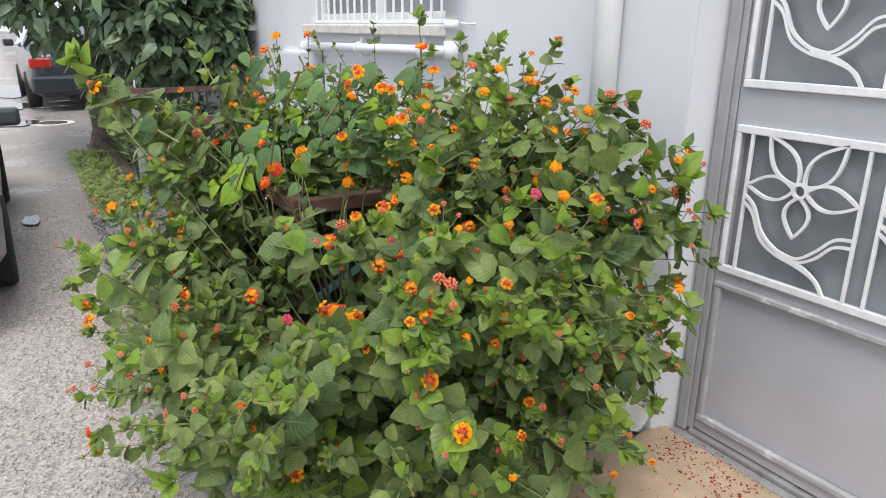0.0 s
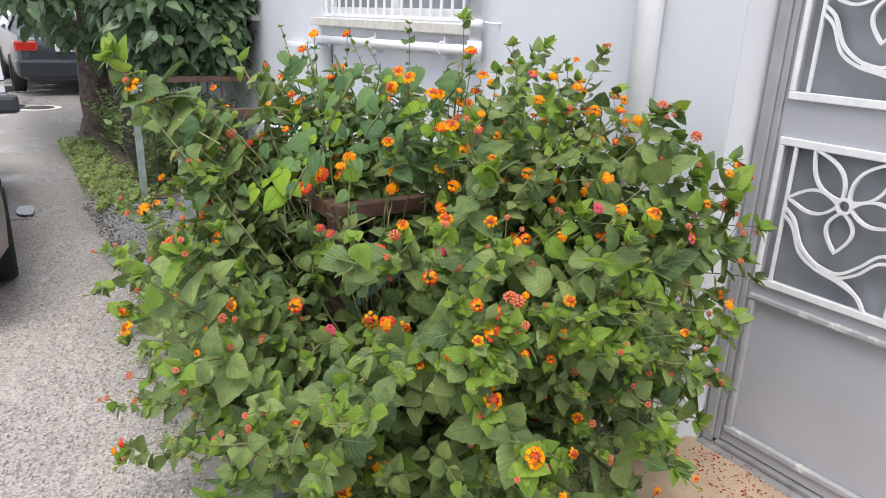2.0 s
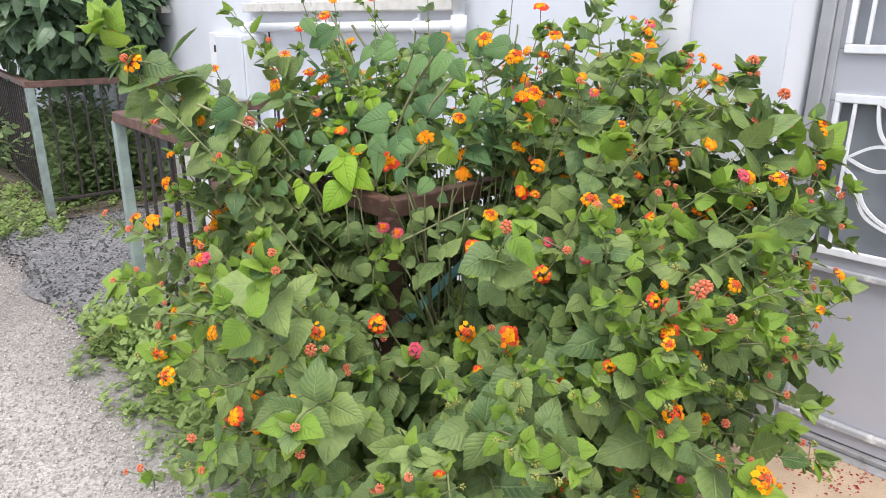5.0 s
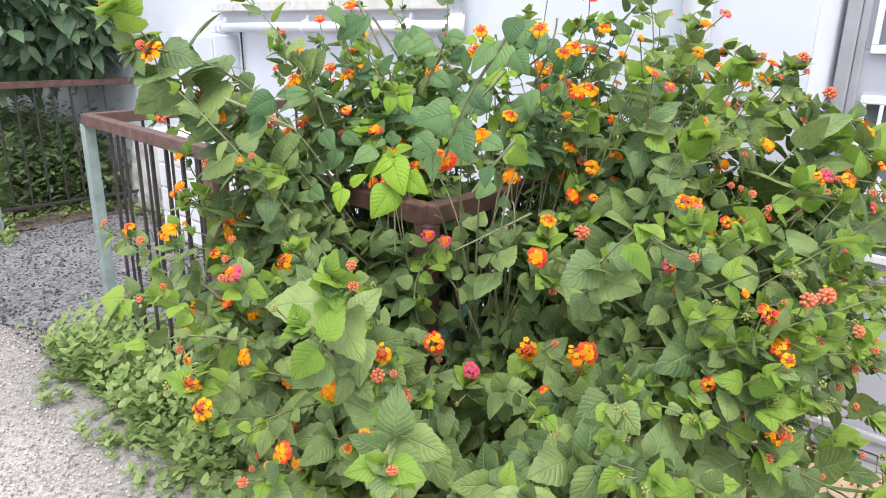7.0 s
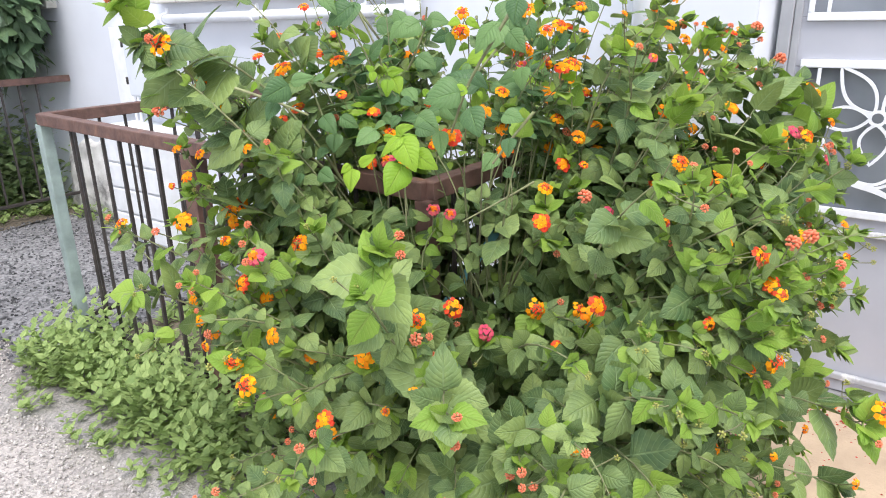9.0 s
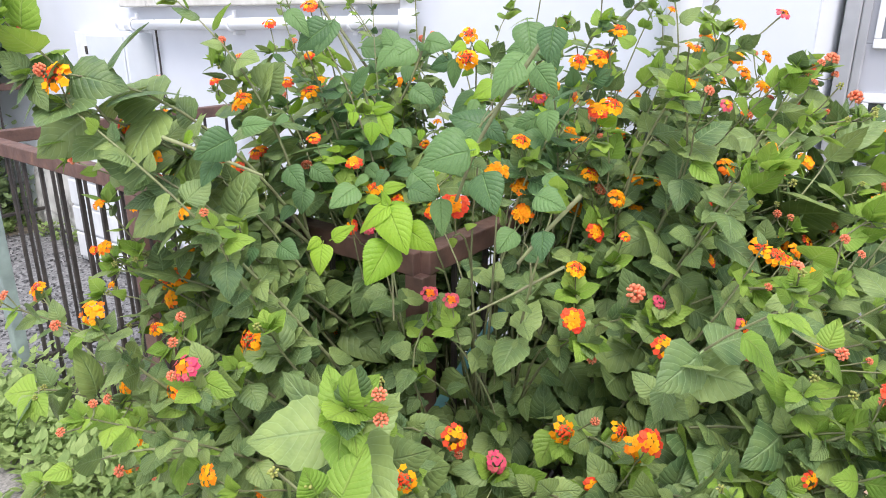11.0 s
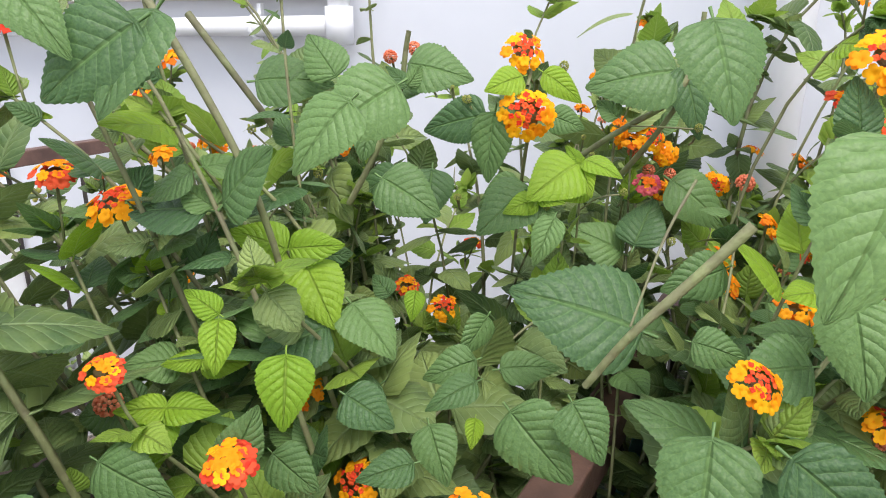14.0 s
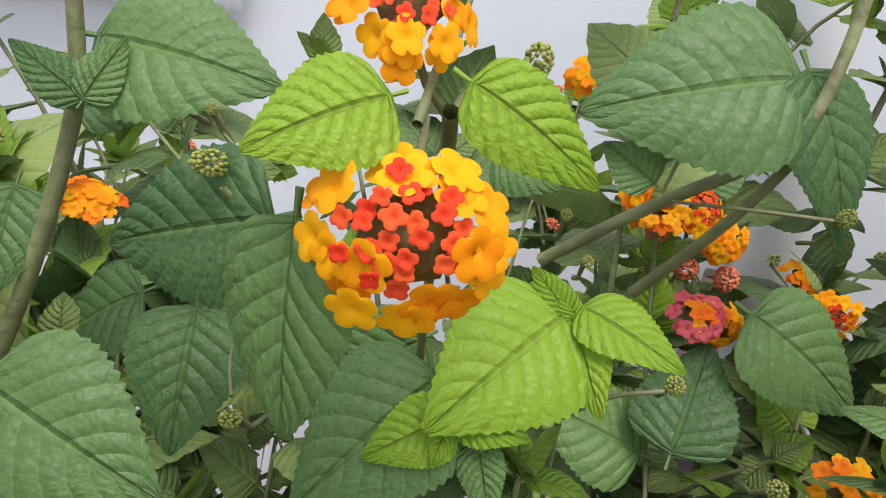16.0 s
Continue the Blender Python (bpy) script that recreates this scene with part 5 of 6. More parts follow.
for x, y, z, mm, k in ALL_HEADS:
    p = np.array((x, y, z))
    out = p - CENTRE
    out = out / np.linalg.norm(out)
    tip = p - out * 0.018 + np.array((0, 0, -0.028)) + rng.normal(0, 0.008, 3)
    extra = []
    if rng.random() < 0.75:
        extra.append(("bud" if rng.random() < 0.6 else "green", tip + rng.normal(0, 0.025, 3) + out * 0.02, rng.uniform(0.010, 0.016)))
    a = hub(tip)
    shoot(a, tip, np.array((0, 0, 0.10)) + out * 0.05, [(KINDS[k], p, mm / 1000)] + extra, fresh=0.55, listed=True)

# single long shoots over the top
for x, y, z, rx, ry in ((0.60, 2.25, 1.38, 0.70, 2.15), (0.72, 2.10, 1.41, 0.78, 2.05), (1.02, 1.95, 1.42, 0.95, 1.95), (1.20, 1.80, 1.36, 1.1, 1.85), (1.34, 1.72, 1.34, 1.2, 1.8), (1.05, 2.30, 1.40, 1.0, 2.2), (0.48, 2.36, 1.33, 0.6, 2.2), (0.152, 2.24, 1.30, 0.42, 2.2)):
    tip = np.array((x, y, z))
    shoot(np.array((rx, ry, 0.85)), tip, np.array((0.0, 0.0, 0.06)), [("bud", tip + rng.normal(0, 0.015, 3), 0.016), ("bud", tip + rng.normal(0, 0.02, 3), 0.014)], bare=0.2, spacing=0.030, length=0.056, fresh=0.5)

# the rest of the crown
AXES = np.array((0.80, 0.70, 0.68))
made = 0
while made < 395:
    v = rng.normal(0, 1, 3) * np.array((1, 1, 0.9)) + np.array((-0.18, -0.22, 0.15))
    v = v / np.linalg.norm(v)
    q = v / (np.abs(v / AXES) ** 3).sum() ** (1 / 3)
    p = CENTRE + q * min(1.03, max(0.52, 0.84 + 0.46 * noise.noise(Vector(v) * 3.4) + rng.uniform(-0.14, 0.10)))
    p[2] = max(p[2], 0.08 + 0.1 * rng.random())
    if (p[0] > 1.12 and p[1] > 1.55 and p[2] > 0.45 and rng.random() < 0.45) or p[0] > 1.60 or p[0] < 0.05 or in_gap(p, 0.17) or (p[2] < 0.30 and p[0] > 1.25 and p[1] < 1.75) or (p[2] > 1.20 and rng.random() < 0.45) or (p[2] < 0.5 and rng.random() < 0.3):
        continue
    made += 1
    tipf = []
    k = rng.random()
    if k < 0.17 and p[0] > 0.15:
        tipf = [(("yellow", "orange", "red", "yellow", "red", "orange", "pink")[int(rng.integers(0, 7))], p + v * 0.032 + rng.normal(0, 0.015, 3), rng.uniform(0.016, 0.028))]
        if rng.random() < 0.5:
            tipf.append((("bud", "orange", "green")[int(rng.integers(0, 3))], p + v * 0.03 + rng.normal(0, 0.03, 3), rng.uniform(0.012, 0.018)))
    elif k < 0.40:
        tipf = [("bud", p + v * 0.02 + rng.normal(0, 0.02, 3), rng.uniform(0.011, 0.016)) for _ in range(2)]
    else:
        tipf = [("green", p + v * 0.02 + rng.normal(0, 0.02, 3), rng.uniform(0.010, 0.014)) for _ in range(2)]
    shoot(hub(p), p, np.array((0, 0, 0.09)) + v * 0.04, tipf, fresh=0.60 if p[2] > 0.75 else 0.35 if p[2] > 0.45 else 0.22)

SPRAYS = ((1.47, 1.35, 1.02), (1.42, 1.45, 1.12), (1.52, 1.38, 0.96), (1.50, 1.30, 0.84), (1.36, 1.35, 0.90), (1.55, 1.40, 1.08), (1.30, 1.28, 0.98), (1.40, 1.22, 0.72), (1.34, 1.50, 1.20), (1.48, 1.56, 1.20))
# thick growth behind, and the sprays that lean towards the door
for k in range(46):
    p = np.array((rng.uniform(0.62, 1.25), rng.uniform(2.0, 2.6), rng.uniform(0.92, 1.27)))
    kind = ("yellow", "orange", "bud", "bud", "green", "red")[int(rng.integers(0, 6))]
    shoot(np.array((0.9, 2.05, 0.5)) * 0.55 + p * 0.45 + np.array((0, 0, -0.08)), p, np.array((0, 0, 0.04)), [(kind, p + np.array((-0.01, -0.02, 0.025)), rng.uniform(0.014, 0.018) if kind in ("bud", "green") else rng.uniform(0.026, 0.034))], fresh=0.35, bare=0.1)
for x, y, z in ((1.45, 1.33, 1.00), (1.49, 1.30, 0.86), (1.53, 1.36, 0.70), (1.40, 1.30, 0.62), (1.55, 1.42, 0.50), (1.46, 1.36, 0.42), (1.34, 1.45, 1.08), (1.30, 1.30, 0.80), (1.44, 1.42, 0.78), (1.36, 1.38, 0.92), (1.22, 1.24, 0.62), (1.20, 1.22, 0.42), (1.10, 1.18, 0.55), (1.50, 1.50, 0.95), (1.48, 1.55, 1.12), (1.56, 1.30, 0.92), (1.58, 1.34, 0.58), (1.56, 1.28, 0.78), (1.42, 1.24, 0.52), (1.52, 1.36, 1.02), (1.38, 1.26, 0.70), (1.50, 1.42, 0.60), (1.55, 1.36, 0.44)):
    p = np.array((x, y, z))
    shoot(np.array((0.95, 1.75, 0.45)) + np.array((0, 0, 0.35)) * (z - 0.4), p, np.array((0, 0, 0.08)), [("bud", p + rng.normal(0, 0.015, 3), 0.016)], fresh=0.35, bare=0.35, length=0.078, spacing=0.045)

for x, y, z in ((0.97, 1.94, 1.04), (1.00, 1.98, 1.00), (0.94, 1.99, 1.06), (0.40, 2.40, 1.12), (0.36, 2.36, 1.11), (0.45, 2.42, 1.09), (0.41, 2.28, 1.07), (0.28, 2.30, 0.92), (0.34, 2.42, 1.00), (0.42, 2.34, 1.08), (0.50, 2.46, 1.12), (0.56, 2.36, 1.16), (0.44, 2.26, 0.95), (0.36, 2.20, 0.98), (0.30, 2.44, 1.08), (0.52, 2.28, 1.04), (0.60, 2.42, 1.22), (0.24, 2.28, 1.14), (0.46, 2.48, 0.98), (0.38, 2.36, 1.16), (0.33, 2.26, 1.06)):
    p = np.array((x, y, z))
    shoot(np.array((0.66, 2.12, 0.62)) + rng.normal(0, 0.03, 3), p, np.array((0, 0, 0.08)), [(("yellow", "orange", "bud")[int(rng.integers(0, 3))], p + rng.normal(0, 0.02, 3) + np.array((-0.02, -0.02, 0.02)), rng.uniform(0.022, 0.034))], bare=0.15, length=0.058)
for x, y, z in ((1.00, 1.22, 0.20), (1.10, 1.25, 0.30), (0.90, 1.20, 0.15), (1.20, 1.30, 0.35), (1.05, 1.20, 0.14), (0.82, 1.14, 0.24), (1.18, 1.22, 0.22), (0.74, 1.18, 0.12), (1.28, 1.36, 0.48), (0.95, 1.12, 0.30), (1.13, 1.14, 0.42), (0.86, 1.26, 0.36)):
    p = np.array((x, y, z))
    shoot(np.array((0.90, 1.60, 0.22)) + rng.normal(0, 0.03, 3), p, np.array((0, 0, 0.10)), [(("yellow", "orange", "bud", "green")[int(rng.integers(0, 4))], p + rng.normal(0, 0.02, 3) + np.array((-0.01, -0.02, 0.025)), rng.uniform(0.018, 0.032))], bare=0.2, length=0.064, fresh=0.3)

for x, y, z in ((0.170, 2.232, 1.235), (0.25, 2.27, 1.18), (0.33, 2.31, 1.13)):
    shoot(np.array((0.58, 2.16, 0.90)), np.array((x, y, z)), np.array((0, 0, 0.05)), [("bud", np.array((x, y, z)) + rng.normal(0, 0.012, 3), 0.016)], bare=0.3, length=0.058, spacing=0.042, fresh=0.35)
for x, y, z in ((0.575, 1.87, 0.82), (0.60, 1.85, 0.78), (0.54, 1.89, 0.75), (0.56, 1.86, 0.70)):
    shoot(np.array((0.76, 2.02, 0.45)), np.array((x, y, z)), np.array((-0.04, -0.04, 0.04)), (), bare=0.3, length=0.046, spacing=0.03, fresh=0.3, listed=True)
for x, y, z in SPRAYS:
    p = np.array((x, y, z))
    shoot(np.array((1.0, 1.75, 0.62)) + np.array((0, 0, 0.4)) * (z - 0.7), p, np.array((0.0, -0.03, 0.06)), [(("yellow", "orange", "bud")[int(rng.integers(0, 3))], p + rng.normal(0, 0.012, 3) + np.array((0, 0, 0.02)), rng.uniform(0.024, 0.032)), ("bud", p + rng.normal(0, 0.03, 3), 0.015)], bare=0.4, length=0.080, spacing=0.052, fresh=0.3)

# more flowering tips over the upper crown
made = 0
while made < 22:
    p = np.array((rng.uniform(0.30, 1.42), rng.uniform(1.32, 2.42), 0.0))
    u = (p[:2] - CENTRE[:2]) / AXES[:2]
    p[2] = 0.58 + 0.70 * max(0.0, 1 - (abs(u[0]) ** 3 + abs(u[1]) ** 3)) ** (1 / 3) - rng.uniform(0.0, 0.22)
    if p[2] < 0.85 or in_gap(p, 0.19) or in_pocket(p) or (0.72 < p[0] < 1.02 and 1.86 < p[1] < 2.16):
        continue
    made += 1
    kind = ("yellow", "orange", "yellow", "red", "orange", "bud")[int(rng.integers(0, 6))]
    out = (p - CENTRE) / np.linalg.norm(p - CENTRE)
    shoot(hub(p) * 0.4 + p * 0.6, p, out * 0.02, [(kind, p + out * 0.03 + rng.normal(0, 0.01, 3), 0.016 if kind == "bud" else rng.uniform(0.024, 0.036)), ("bud", p + rng.normal(0, 0.025, 3), rng.uniform(0.012, 0.016))], bare=0.2, length=0.044, spacing=0.034, r0=0.0024, fresh=0.5)

# the leaves and stems that hang round the open lane: blade base, then tip
TO_LANE = np.array((-0.82, -0.42, 0.30))


def hang_leaves(rows, young):
    """rows: blade base, tip, and which of the blade shapes."""
    for r in rows:
        a, b = np.array(r[:3]), np.array(r[3:6])
        d = b - a
        face = np.array((-0.72, -0.38, 0.62)) + rng.normal(0, 0.22, 3)
        (near_young if young else near_leaves).append((r[6] + int(rng.integers(0, 2)) * 2, a - d * 0.16, frame_of(d, face), float(np.linalg.norm(d))))


def hang_heads(rows):
    for kind, x, y, z, mm in rows:
        head(kind, (x, y, z), TO_LANE + rng.normal(0, 0.25, 3), mm / 1000, (x + 0.03, y + 0.012, z - 0.02))


def hang_stems(rows):
    """rows: the points that a stem bends through, and its radius at the root."""
    for pts, r in rows:
        curve = []
        for k in range(len(pts) - 1):
            for s in range(4):
                curve.append(np.array(pts[k]) * (1 - s / 4) + np.array(pts[k + 1]) * s / 4)
        curve.append(np.array(pts[-1]))
        for _ in range(3):
            curve = [curve[0]] + [(curve[k - 1] + 2 * curve[k] + curve[k + 1]) / 4 for k in range(1, len(curve) - 1)] + [curve[-1]]
        put_stem(curve, r, r * 0.7, M_STEM, 8)


hang_leaves([(0.818, 2.025, 1.232, 0.809, 2.029, 1.182, 6), (0.824, 2.037, 1.230, 0.818, 2.090, 1.217, 6), (0.803, 2.114, 1.177, 0.806, 2.065, 1.156, 5),
             (0.997, 1.936, 1.257, 0.954, 1.999, 1.250, 5), (1.000, 1.931, 1.259, 0.983, 1.901, 1.208, 6), (0.856, 2.121, 1.263, 0.866, 2.069, 1.257, 5),
             (0.862, 2.141, 1.240, 0.878, 2.112, 1.248, 6), (0.873, 2.110, 1.172, 0.842, 2.098, 1.137, 5), (0.892, 2.160, 1.160, 0.866, 2.200, 1.140, 5),
             (0.886, 2.023, 1.163, 0.841, 2.049, 1.137, 5), (0.920, 2.045, 1.157, 0.898, 2.076, 1.137, 5), (0.878, 2.004, 1.150, 0.865, 1.994, 1.135, 6),
             (0.986, 1.954, 1.098, 1.017, 1.947, 1.141, 5)], False)
hang_leaves([(1.018, 1.932, 1.155, 1.020, 1.876, 1.124, 5), (0.974, 1.977, 1.217, 0.972, 1.996, 1.232, 5), (0.842, 2.114, 1.247, 0.852, 2.107, 1.264, 6),
             (0.842, 2.115, 1.247, 0.831, 2.126, 1.263, 6), (1.086, 1.968, 1.194, 1.103, 1.948, 1.213, 5), (0.997, 1.969, 1.085, 0.977, 2.012, 1.113, 5),
             (0.845, 2.155, 1.215, 0.825, 2.151, 1.186, 5), (1.026, 2.060, 1.207, 1.027, 2.025, 1.198, 5)], False)
hang_leaves([(0.728, 2.052, 1.257, 0.682, 2.078, 1.232, 5), (0.681, 2.079, 1.104, 0.638, 2.107, 1.091, 5), (0.701, 2.071, 1.114, 0.690, 2.030, 1.095, 5),
             (0.727, 1.887, 1.128, 0.695, 1.949, 1.157, 5), (0.827, 1.882, 1.297, 0.798, 1.855, 1.245, 5), (0.735, 1.975, 1.076, 0.753, 1.941, 1.082, 6),
             (0.752, 2.004, 1.067, 0.725, 2.029, 1.059, 5), (0.805, 1.970, 1.164, 0.781, 1.974, 1.138, 6), (0.665, 2.174, 1.093, 0.644, 2.177, 1.072, 5),
             (0.795, 2.152, 1.256, 0.794, 2.180, 1.291, 5), (0.782, 2.221, 1.250, 0.801, 2.166, 1.258, 5), (0.788, 2.165, 1.192, 0.773, 2.192, 1.188, 5),
             (0.781, 2.009, 1.088, 0.756, 2.016, 1.064, 6)], False)
hang_leaves([(0.829, 1.857, 1.139, 0.799, 1.884, 1.127, 5), (0.768, 2.086, 1.095, 0.767, 2.101, 1.110, 5), (0.727, 2.264, 1.160, 0.694, 2.264, 1.134, 5),
             (0.730, 1.857, 1.126, 0.731, 1.828, 1.123, 5)], False)
hang_leaves([(0.496, 1.823, 1.065, 0.470, 1.803, 1.028, 6), (0.476, 1.742, 1.115, 0.454, 1.712, 1.075, 5), (0.473, 1.763, 1.143, 0.424, 1.801, 1.133, 5),
             (0.532, 1.729, 1.252, 0.496, 1.749, 1.217, 5), (0.518, 1.673, 1.294, 0.496, 1.668, 1.258, 5), (0.375, 1.610, 1.127, 0.369, 1.575, 1.123, 5),
             (0.369, 1.597, 1.091, 0.345, 1.586, 1.074, 5), (0.288, 1.996, 1.161, 0.245, 2.016, 1.140, 5), (0.283, 2.026, 1.130, 0.254, 2.020, 1.105, 6),
             (0.612, 2.142, 1.293, 0.569, 2.175, 1.258, 5), (0.365, 2.071, 1.159, 0.380, 2.029, 1.169, 6), (0.560, 1.694, 1.106, 0.556, 1.665, 1.081, 6),
             (0.540, 1.913, 1.060, 0.539, 1.870, 1.057, 5)], False)
hang_leaves([(0.634, 2.018, 1.257, 0.604, 2.034, 1.230, 5), (0.561, 1.743, 1.019, 0.527, 1.747, 0.997, 5), (0.563, 1.722, 0.991, 0.553, 1.696, 0.987, 5),
             (0.363, 2.068, 0.982, 0.333, 2.065, 0.960, 5), (0.398, 2.050, 0.981, 0.392, 2.011, 0.972, 5), (0.578, 2.062, 1.068, 0.584, 2.049, 1.097, 5),
             (0.618, 2.014, 1.103, 0.619, 1.985, 1.093, 5)], False)
hang_leaves([(0.825, 2.008, 1.259, 0.803, 2.025, 1.253, 5), (0.842, 1.997, 1.261, 0.849, 1.968, 1.244, 6), (0.909, 1.990, 1.184, 0.859, 2.010, 1.168, 5),
             (0.913, 1.984, 1.187, 0.903, 1.950, 1.181, 6), (0.910, 1.986, 1.183, 0.888, 1.972, 1.167, 6), (0.910, 1.989, 1.185, 0.910, 2.001, 1.199, 6),
             (0.877, 2.013, 1.157, 0.855, 2.030, 1.152, 5), (0.878, 2.010, 1.157, 0.877, 1.988, 1.159, 6), (0.876, 2.013, 1.156, 0.863, 2.012, 1.151, 6),
             (0.911, 1.986, 1.184, 0.912, 1.992, 1.194, 6), (0.926, 1.986, 1.161, 0.905, 1.999, 1.154, 5)], True)
hang_leaves([(0.690, 2.118, 1.149, 0.670, 2.147, 1.166, 5), (0.689, 2.118, 1.145, 0.660, 2.120, 1.134, 6), (0.692, 2.115, 1.149, 0.700, 2.078, 1.156, 6),
             (0.693, 2.103, 1.138, 0.676, 2.069, 1.110, 5), (0.637, 2.150, 1.081, 0.618, 2.166, 1.083, 6), (0.637, 2.149, 1.080, 0.644, 2.116, 1.085, 6),
             (0.754, 2.054, 1.109, 0.739, 2.048, 1.093, 6), (0.449, 1.879, 1.057, 0.412, 1.907, 1.031, 6), (0.449, 1.879, 1.055, 0.424, 1.832, 1.013, 5),
             (0.449, 1.879, 1.055, 0.465, 1.856, 1.065, 6), (0.449, 1.879, 1.057, 0.449, 1.892, 1.077, 6), (0.445, 1.875, 1.004, 0.395, 1.872, 0.962, 5),
             (0.462, 1.858, 1.026, 0.459, 1.810, 1.008, 5)], True)
hang_leaves([(0.417, 1.985, 0.999, 0.397, 1.991, 0.986, 6), (0.417, 1.979, 0.990, 0.390, 1.965, 0.959, 5), (0.427, 1.968, 0.999, 0.438, 1.941, 1.022, 6),
             (0.563, 2.044, 1.165, 0.558, 2.060, 1.176, 6), (0.562, 2.043, 1.162, 0.548, 2.034, 1.143, 6), (0.573, 2.013, 1.146, 0.557, 2.003, 1.118, 5),
             (0.295, 2.088, 1.160, 0.283, 2.100, 1.144, 6), (0.508, 1.744, 1.141, 0.508, 1.735, 1.129, 6)], True)
hang_leaves([(0.589, 1.828, 1.153, 0.556, 1.825, 1.125, 5), (0.503, 1.788, 1.154, 0.457, 1.820, 1.148, 5), (0.555, 1.920, 1.081, 0.551, 1.872, 1.058, 5),
             (0.539, 2.024, 1.046, 0.489, 2.035, 1.028, 5), (0.489, 2.124, 1.074, 0.478, 2.085, 1.049, 5), (0.528, 2.132, 1.030, 0.502, 2.116, 0.999, 5),
             (0.545, 2.128, 1.065, 0.551, 2.088, 1.050, 5), (0.572, 1.802, 1.164, 0.563, 1.765, 1.146, 6), (0.643, 1.782, 1.254, 0.596, 1.792, 1.210, 5),
             (0.630, 1.755, 1.239, 0.615, 1.719, 1.209, 5), (0.731, 1.786, 1.166, 0.701, 1.773, 1.132, 5), (0.625, 2.142, 1.299, 0.580, 2.146, 1.251, 6),
             (0.575, 2.194, 1.316, 0.577, 2.152, 1.285, 6)], False)
hang_leaves([(0.703, 1.979, 1.080, 0.676, 1.999, 1.072, 6), (0.681, 1.999, 1.054, 0.662, 1.977, 1.033, 5), (0.669, 1.939, 1.088, 0.657, 1.901, 1.061, 5),
             (0.595, 2.048, 1.068, 0.594, 2.020, 1.053, 5), (0.633, 1.982, 1.062, 0.608, 2.002, 1.061, 6), (0.476, 2.201, 1.003, 0.448, 2.194, 0.984, 5),
             (0.510, 2.145, 1.002, 0.480, 2.145, 0.988, 5), (0.475, 2.100, 1.161, 0.453, 2.110, 1.153, 5), (0.693, 2.046, 1.064, 0.666, 2.062, 1.050, 5),
             (0.634, 1.878, 1.059, 0.622, 1.865, 1.040, 5), (0.561, 2.018, 1.062, 0.539, 2.029, 1.053, 5), (0.564, 1.982, 1.075, 0.543, 1.984, 1.057, 5),
             (0.671, 1.905, 1.103, 0.662, 1.883, 1.078, 5)], False)
hang_leaves([(0.540, 1.965, 1.051, 0.552, 1.934, 1.064, 6), (0.522, 1.986, 1.036, 0.527, 1.959, 1.039, 6), (0.492, 1.762, 1.149, 0.465, 1.780, 1.140, 5),
             (0.697, 1.975, 1.058, 0.683, 1.970, 1.046, 6), (0.599, 2.140, 1.067, 0.577, 2.160, 1.072, 6), (0.599, 2.140, 1.067, 0.609, 2.107, 1.072, 6),
             (0.596, 2.144, 1.063, 0.575, 2.126, 1.045, 5), (0.531, 2.215, 1.171, 0.524, 2.216, 1.153, 6), (0.664, 1.761, 1.241, 0.655, 1.748, 1.229, 6)], True)
head("yellow", (0.820, 2.000, 1.234), TO_LANE, 0.041, (0.850, 2.012, 1.252))
head("yellow", (0.853, 2.019, 1.276), np.array((-0.6, -0.5, 0.6)), 0.036, (0.862, 2.012, 1.250))
hang_heads([("green", 0.822, 2.050, 1.241, 9), ("green", 0.879, 1.996, 1.264, 10), ("green", 0.989, 1.965, 1.241, 8), ("green", 0.991, 1.910, 1.210, 8),
            ("green", 0.928, 1.954, 1.160, 8), ("green", 0.879, 2.004, 1.151, 8), ("green", 0.841, 2.067, 1.160, 8), ("green", 0.861, 2.104, 1.254, 5),
            ("green", 0.856, 2.081, 1.246, 5), ("green", 0.952, 1.915, 1.116, 9), ("green", 0.995, 2.014, 1.193, 7), ("green", 0.974, 1.998, 1.181, 6),
            ("orange", 1.051, 1.994, 1.193, 30)])
hang_heads([("yellow", 1.062, 1.965, 1.188, 30), ("orange", 1.073, 1.951, 1.170, 24), ("pink", 1.017, 1.955, 1.150, 26), ("orange", 1.031, 1.943, 1.142, 22),
            ("yellow", 1.053, 1.900, 1.149, 28), ("orange", 0.952, 2.267, 1.170, 28), ("bud", 1.070, 1.984, 1.171, 14), ("bud", 1.071, 1.967, 1.153, 13),
            ("bud", 1.078, 1.947, 1.149, 14), ("bud", 0.939, 2.196, 1.264, 15), ("bud", 0.951, 2.176, 1.272, 15), ("orange", 1.218, 2.069, 1.234, 30),
            ("orange", 1.014, 1.882, 1.085, 30)])
hang_stems([(((0.833, 2.172, 1.142), (0.840, 2.152, 1.180), (0.844, 2.134, 1.217), (0.849, 2.124, 1.248), (0.848, 2.121, 1.272), (0.846, 2.116, 1.289)), 0.0030),
            (((1.003, 2.026, 1.167), (0.995, 1.974, 1.207), (0.992, 1.928, 1.233), (1.002, 1.919, 1.281), (1.001, 1.918, 1.306)), 0.0030),
            (((1.026, 1.986, 1.151), (1.003, 1.949, 1.198), (0.993, 1.926, 1.236)), 0.0030),
            (((0.844, 2.011, 1.251), (0.858, 2.014, 1.261), (0.871, 2.017, 1.269)), 0.0013),
            (((0.856, 2.009, 1.251), (0.871, 2.009, 1.259), (0.886, 2.003, 1.260)), 0.0013),
            (((0.848, 2.005, 1.254), (0.878, 2.019, 1.229), (0.910, 2.039, 1.185), (0.929, 2.054, 1.069)), 0.0020)])
